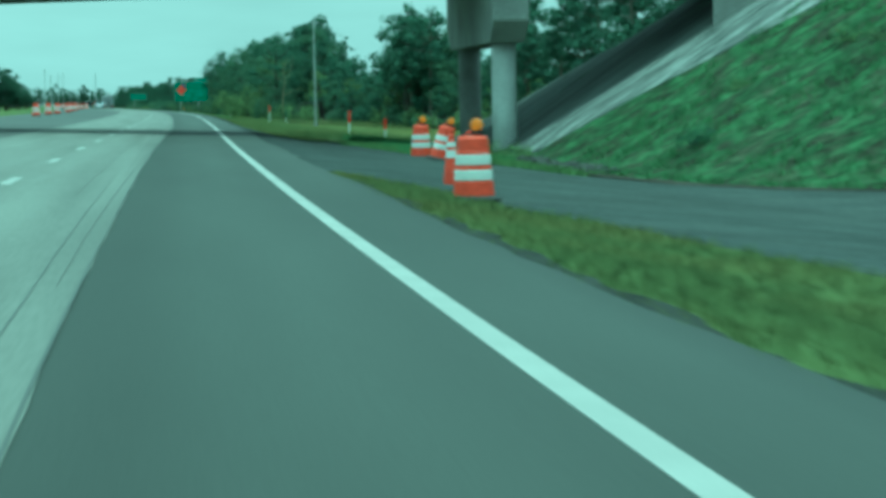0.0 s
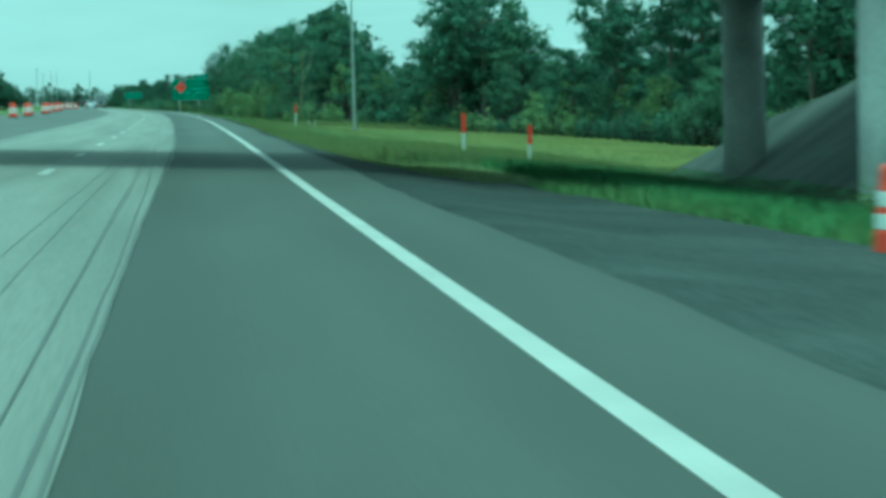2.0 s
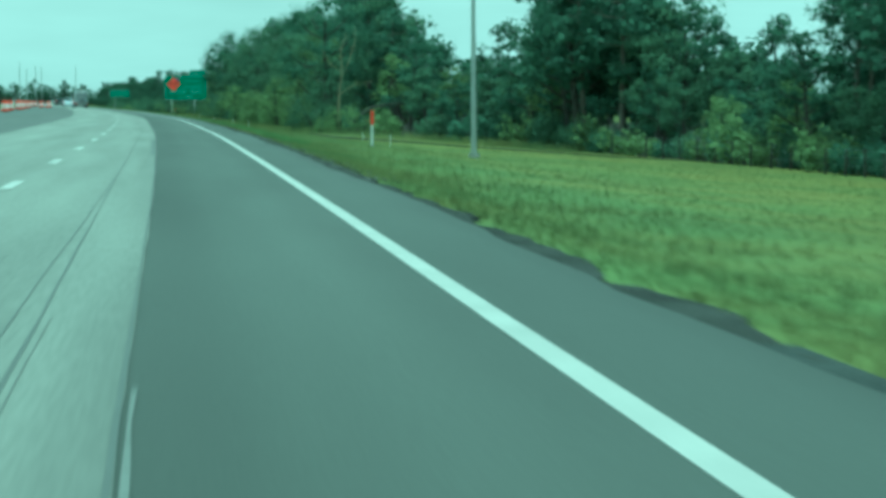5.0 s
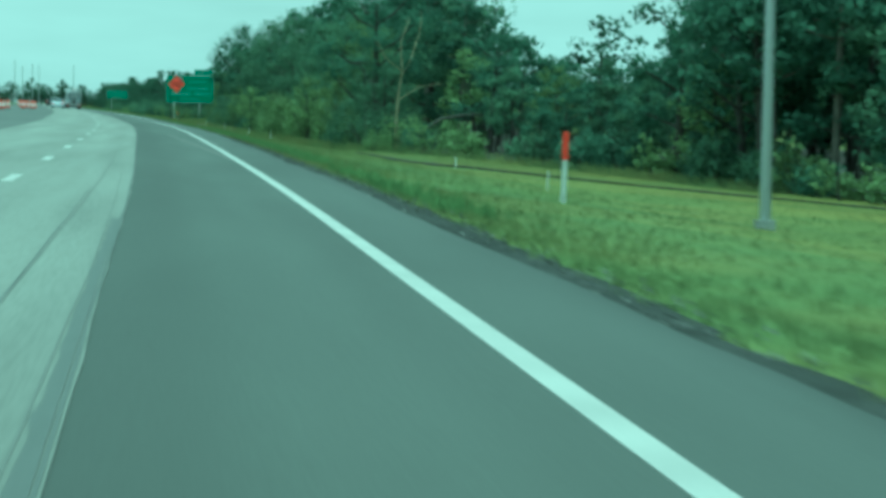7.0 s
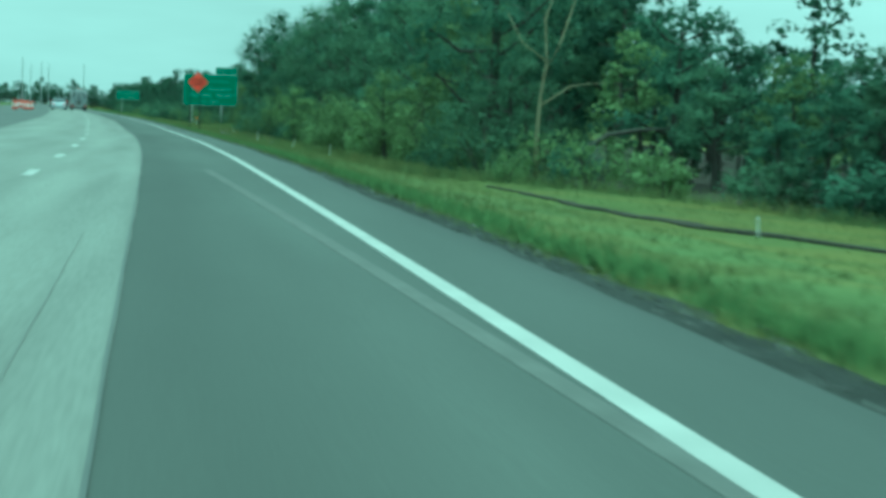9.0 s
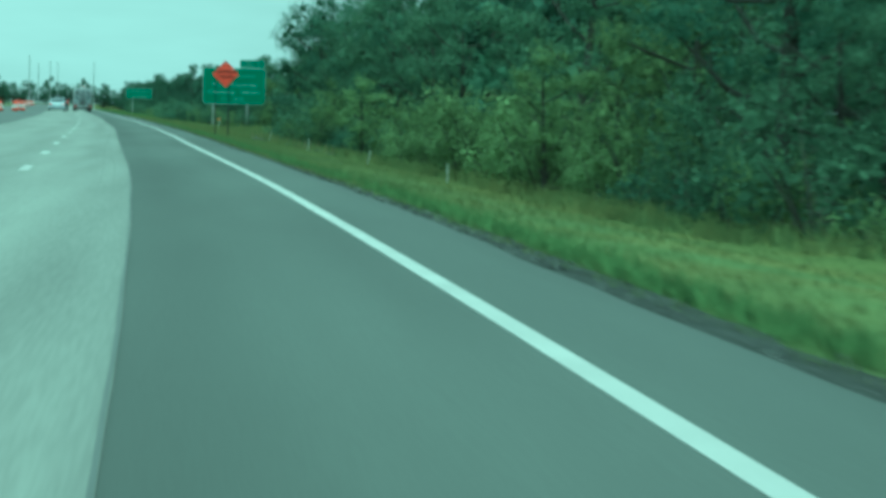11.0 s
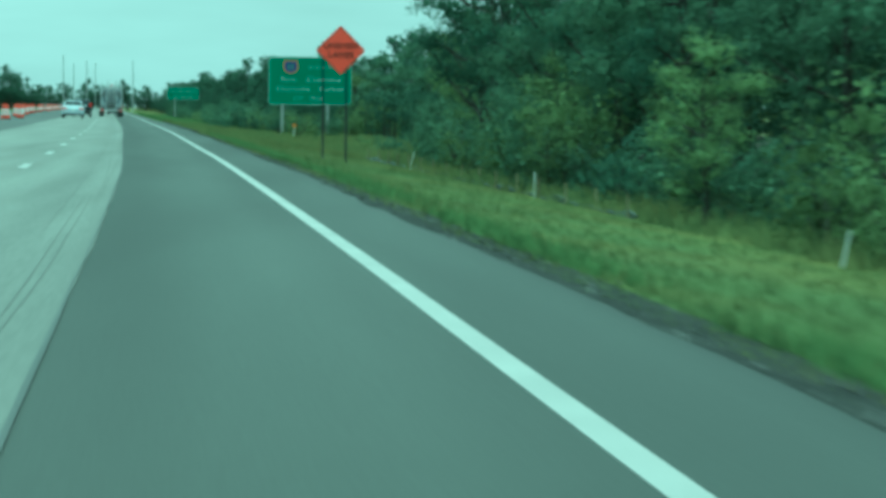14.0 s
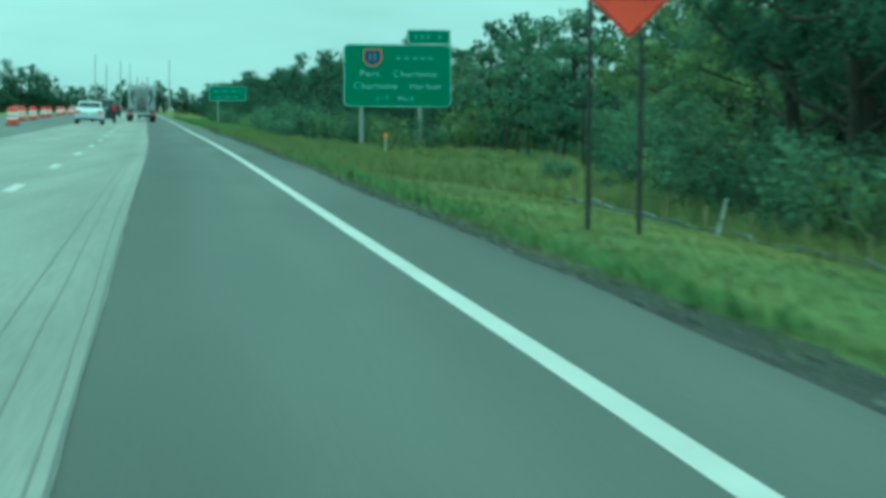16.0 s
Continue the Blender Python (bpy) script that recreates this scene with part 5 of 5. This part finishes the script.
while y < 1150:
    u = front(y)
    if y < 560:
        plant(NEAR, edge_x(y) + u + R.uniform(0.5, 3), y, size_at(0, y))
    else:
        deep.append((R.choice(FAR), spot(edge_x(y) + u + R.uniform(0.5, 3), y, size_at(0, y))))
    deep.append((R.choice(FAR), spot(edge_x(y) + u + R.uniform(6, 12), y, size_at(1, y))))
    for _ in range(2 if y < 800 else 1):
        deep.append((R.choice(FAR[:2]), spot(edge_x(y) + u + R.uniform(-3.5, 1), y + R.uniform(-3, 3), R.uniform(0.26, 0.42))))
    y += R.uniform(4.5, 6.5) if y < 700 else R.uniform(7, 11)
# wood behind the overpass bank
for k in range(26):
    deep.append((R.choice(FAR), spot(R.uniform(26, 60), R.uniform(122, 165), 0.75)))
for k in range(10):
    plant(PINES, R.uniform(28, 46), R.uniform(124, 165), 0.85)
# low bushes about the bridge column
for x, y, k in ((9.9, 73.5, 0.55), (10.5, 72.0, 0.42), (9.3, 75.5, 0.4), (10.9, 74.5, 0.45)):
    plant(SHRUBS[3], x, y, k)
for k in range(22):
    y = R.uniform(38, 66)
    plant(SHRUBS[3] if k % 3 else SHRUBS[1], toe_x(y) + R.uniform(0.6, 9.5), y, R.uniform(0.22, 0.42))
# shrubs along the wood's foot
y = 110.0
while y < 540:
    u = front(y)
    if y < 284:
        plant(FIELD_SHRUBS, edge_x(y) + u + R.uniform(-0.6, 1.5), y, R.uniform(0.5, 1.1))
        y += R.uniform(1.7, 2.8)
        continue
    if 312 < y < 362:
        plant([SHRUBS[0], SHRUBS[0], SHRUBS[3]], edge_x(y) + u + R.uniform(-1.9, 0.2), y, R.uniform(0.85, 1.5))
    elif 388 < y < 408:
        plant([SHRUBS[0], SHRUBS[2]], edge_x(y) + u + R.uniform(-1.6, 0.4), y, R.uniform(0.8, 1.5))
    else:
        plant(SHRUBS if y < 300 or y > 432 or R.random() < 0.2 else SHRUBS[1:3], edge_x(y) + u + R.uniform(-1.3, 0.6), y, R.uniform(0.6, 1.15))
    y += R.uniform(1.6, 2.8)
# taller yellow-green growth standing forward of the dark wood
for x, y, k in ((9.6, 322, 0.55), (10.3, 328, 0.5), (11.2, 318, 0.62), (10.6, 336, 0.42), (9.7, 350.5, 0.4), (9.5, 356, 0.36), (7.3, 394, 0.5), (7.6, 400, 0.46), (6.3, 388.5, 0.36), (7.4, 370.5, 0.5), (7.9, 374.5, 0.42)):
    plant(FINE[3], x, y, k)
plant(SHRUBS[0], 11.3, 289.5, 0.55)
for k in range(60):
    y = R.uniform(520, 720)
    plant(SHRUBS[1:], edge_x(y) + R.uniform(5.5, 15), y, R.uniform(0.6, 1.2))
for k in range(46):
    y = R.uniform(432, 560)
    plant(SHRUBS, edge_x(y) + (R.uniform(front(y) - 1.5, front(y) + 2) if y < 503 else R.uniform(9.5, max(11, front(y)))), y, R.uniform(0.6, 1.0))
for k in range(14):
    y = R.uniform(438, 498)
    plant(SHRUBS[1:], edge_x(y) + R.uniform(11.5, front(y) - 1), y, R.uniform(0.25, 0.38))
for dx, dy, s in ((0, 0, 1.3), (1.7, 1.5, 1.25), (-1.5, 1.0, 0.9), (3.2, 1.0, 1.2), (4.6, 0.5, 1.1)):
    plant(SHRUBS[0], 7.4 + dx, 505 + dy, s)
plant(PALMS[0], 13.0, 358.6)
plant(PALMS[1], 11.0, 344.3)
dead_tree(pose(13.0, 293.5, land(13.0, 293.5)))
fallen = thing("fallen_tree", pose(0, 0, 0), "dark bare trunk leaning out of the thicket", "tree")
part("trunk", tube([(13.4, 291.5, land(13.4, 291.5) - 0.1), (14.1, 291.4, -0.2), (15.3, 291.2, 0.62), (16.5, 291.5, 0.82), (17.8, 292, 0.9)], [0.13, 0.12, 0.10, 0.07, 0.04], 8), BARK, fallen, smooth=True)
# far side: two clumps and the distant woods
for cx, cy, n, sp in ((-44, 600, 7, 6), (-69, 974, 10, 9), (-92, 1180, 8, 12), (-50, 1260, 8, 14), (-100, 1330, 14, 40), (-75, 1420, 14, 40)):
    for k in range(n):
        deep.append((R.choice(FAR), spot(cx + R.uniform(-sp, sp), cy + R.uniform(-sp, sp), R.uniform(0.75, 1.1))))
    for k in range(n * 4):
        deep.append((R.choice(FAR[:2]), spot(cx + R.uniform(-sp, sp) * 1.3, cy - sp + R.uniform(-3, sp), R.uniform(0.3, 0.7))))


def joined(name, part_index, mat, label):
    """The woods too deep or far to tell their trees apart, as one mesh of crowns or of trunks."""
    vs, fs, ns, n0 = [], [], [], 0
    for proto, m in deep:
        me = [c for c in proto.children if c.name.startswith("trunk" if part_index == 0 else "crown")][0].data
        co = np.empty(len(me.vertices) * 3, np.float32)
        me.vertices.foreach_get("co", co)
        co = co.reshape(-1, 3)
        rot, mv = np.array(m.to_3x3()), np.array(m.translation)
        vs.append(co @ rot.T + mv)
        if part_index == 1:
            c = co[:, :] - np.array([0, 0, co[:, 2].mean() * 0.7])
            c = c / (np.linalg.norm(c, axis=1)[:, None] + 1e-6) + np.array([0, 0, 0.3])
            ns.append(c @ rot.T)
        fs += [[n0 + i for i in p.vertices] for p in me.polygons]
        n0 += len(co)
    me = bpy.data.meshes.new(name)
    me.from_pydata(np.concatenate(vs).tolist(), [], fs)
    if ns:
        nn = np.concatenate(ns)
        me.normals_split_custom_set_from_vertices((nn / np.linalg.norm(nn, axis=1)[:, None]).tolist())
    me.materials.append(mat)
    return tagged(new(name, me), label, "woods", kind="stuff")


joined("deep_wood_trunks", 0, BARK, "grey trunks and limbs of the deeper woods")
joined("deep_wood_foliage", 1, LEAF_OAK, "dark green mass of the deeper and distant woods")
for p in NEAR + FINE + PINES + FAR + PALMS + SHRUBS + FIELD_SHRUBS:
    for o in (*p.children_recursive, p):
        bpy.data.objects.remove(o)


# ---- grass and weeds on the verge ----
def tufts(seed, n, y0, y1, ufun, height, width, mat, name, label, blades=4):
    rng = np.random.default_rng(seed)
    yv = rng.uniform(y0, y1, n)
    v = []
    for y in yv:
        u = ufun(rng, y)
        if u is None:
            continue
        x = edge_x(y) + u
        z = land(x, y)
        if pad_left(y) + 0.05 < u < pad_right(y) and 8 < y < 125:
            continue
        for b in range(blades):
            a = rng.uniform(0, 6.28)
            h = height * rng.uniform(0.5, 1.3)
            px, py = x + rng.normal(0, 0.05), y + rng.normal(0, 0.05)
            lx, ly = rng.normal(0, 0.35, 2) * h
            c, s = math.cos(a) * width, math.sin(a) * width
            if s * 0.5 - c < 0:
                c, s = -c, -s
            v += [(px + c, py + s, z - 0.03), (px - c, py - s, z - 0.03), (px + lx, py + ly, z + h)]
    v = np.array(v)
    up = np.repeat(np.array([0, 0, 1.0]) + 0.15 * rng.normal(size=(len(v) // 3, 3)), 3, 0)
    ob = cards_object(name, v, np.arange(len(v)).reshape(-1, 3), mat, None, normals=up / np.linalg.norm(up, axis=1)[:, None])
    return tagged(ob, label, "grass", kind="stuff")


def bank_spot(r, y):
    """Weeds on the bank grow in patches."""
    if y > 70:
        return r.uniform(5.2, 8.8) if r.random() < 0.25 else None
    up = r.uniform(-0.6, 16)
    return toe_x(y) - edge_x(y) + up if noise.noise(Vector((up * 0.7, y * 0.45, 4))) + 0.5 * noise.noise(Vector((up * 2.2, y * 1.5, 8))) > -0.05 else None


tufts(71, 44000, 8, 440, lambda r, y: 1.42 + abs(r.normal(0, 1.8)), 0.11, 0.012, GRASS_BLADE, "verge_grass", "short green and straw grass of the verge", 2)
tufts(72, 40000, 100, 440, lambda r, y: r.uniform(2.5, min(front(y), 26)), 0.085, 0.014, GRASS_BLADE, "ditch_grass", "longer grass of the ditch", 2)
tufts(73, 5200, 190, 440, lambda r, y: 1.9 + abs(r.normal(0, 0.5)) if noise.noise(Vector((y * 0.12, 3, 0))) > -0.1 else None, 0.2, 0.022, VERGE_WEED, "verge_weeds", "taller dark weeds along the shoulder", 5)
tufts(74, 4500, 250, 440, lambda r, y: front(y) - 3.2 + r.uniform(0, 2.8), 0.45, 0.012, GRASS_BLADE, "tall_grass", "tall seeding grass before the wood", 5)
tufts(75, 30000, 26, 100, bank_spot, 0.26, 0.022, WEED, "bank_weeds", "rank green weeds on the bank", 4)
tufts(79, 1500, 60, 84, lambda r, y: pad_right(y) + abs(r.normal(0.2, 1.5)), 0.2, 0.025, VERGE_WEED, "column_weeds", "tall green weeds about the column foot", 5)
tufts(80, 7000, 540, 720, lambda r, y: r.uniform(1.8, 15), 0.4, 0.05, VERGE_WEED, "far_weeds", "rank weeds along the distant verge", 4)
tufts(78, 9000, 430, 560, lambda r, y: r.uniform(2, front(y)), 0.3, 0.02, GRASS_BLADE, "far_grass", "rough grass beyond the warning sign", 4)
tufts(76, 4000, 100, 128, lambda r, y: r.uniform(3, 11), 0.24, 0.014, GRASS_BLADE, "rough_grass", "rough tall grass beyond the overpass", 5)
tufts(77, 5000, 4, 44, lambda r, y: r.uniform(1.12, max(1.25, pad_left(y))), 0.09, 0.013, GRASS_BLADE, "grass_strip", "soft grass strip beside the shoulder", 4)


# rubble tipped at the foot of the slope paving
rng = np.random.default_rng(19)
cv, cf = [], []
for k in range(150):
    y = rng.uniform(62, 72)
    x = toe_x(y) + rng.normal(-0.5, 0.35)
    c = np.array([x, y, land(x, y) + rng.uniform(0.0, 0.18)])
    pts = CORE[::1] * (rng.uniform(0.06, 0.2) * (1 + 0.35 * np.sin(CORE[:, 0] * 4 + k) * np.cos(CORE[:, 1] * 3 + k * 2)))[:, None] * np.array([1, 1, 0.7])
    n0 = len(cv)
    cv += (pts + c).tolist()
    cf += [(n0 + 4 * q, n0 + 4 * q + 1, n0 + 4 * q + 2, n0 + 4 * q + 3) for q in range(24)]
tagged(mesh_object("rubble", cv, cf, material("dark_broken_concrete", (0.085, 0.085, 0.08), 0.95, island=0.2, grain=0.3, grain_scale=9)), "dark broken concrete rubble at the foot of the bank", "rubble", kind="stuff")

# loose stones along the broken shoulder edge
rng = np.random.default_rng(9)
cv, cf = [], []
for k in range(5200):
    y = rng.uniform(150, 430)
    u = 1.15 + abs(rng.normal(0.25, 0.35))
    x = edge_x(y) + u
    r = rng.uniform(0.012, 0.045)
    z = land(x, y) + 0.03
    n0 = len(cv)
    pts = rng.normal(size=(4, 3))
    pts = pts / np.linalg.norm(pts, axis=1)[:, None] * r + np.array([x, y, z + r * 0.3])
    cv += pts.tolist() + [(x, y, z + r)]
    cf += [(n0, n0 + 1, n0 + 4), (n0 + 1, n0 + 2, n0 + 4), (n0 + 2, n0 + 3, n0 + 4), (n0 + 3, n0, n0 + 4)]
tagged(mesh_object("shoulder_stones", cv, cf, material("grey_stones", (0.16, 0.16, 0.15), 0.9, island=0.6)), "loose grey stones along the broken shoulder edge", "gravel", kind="stuff")
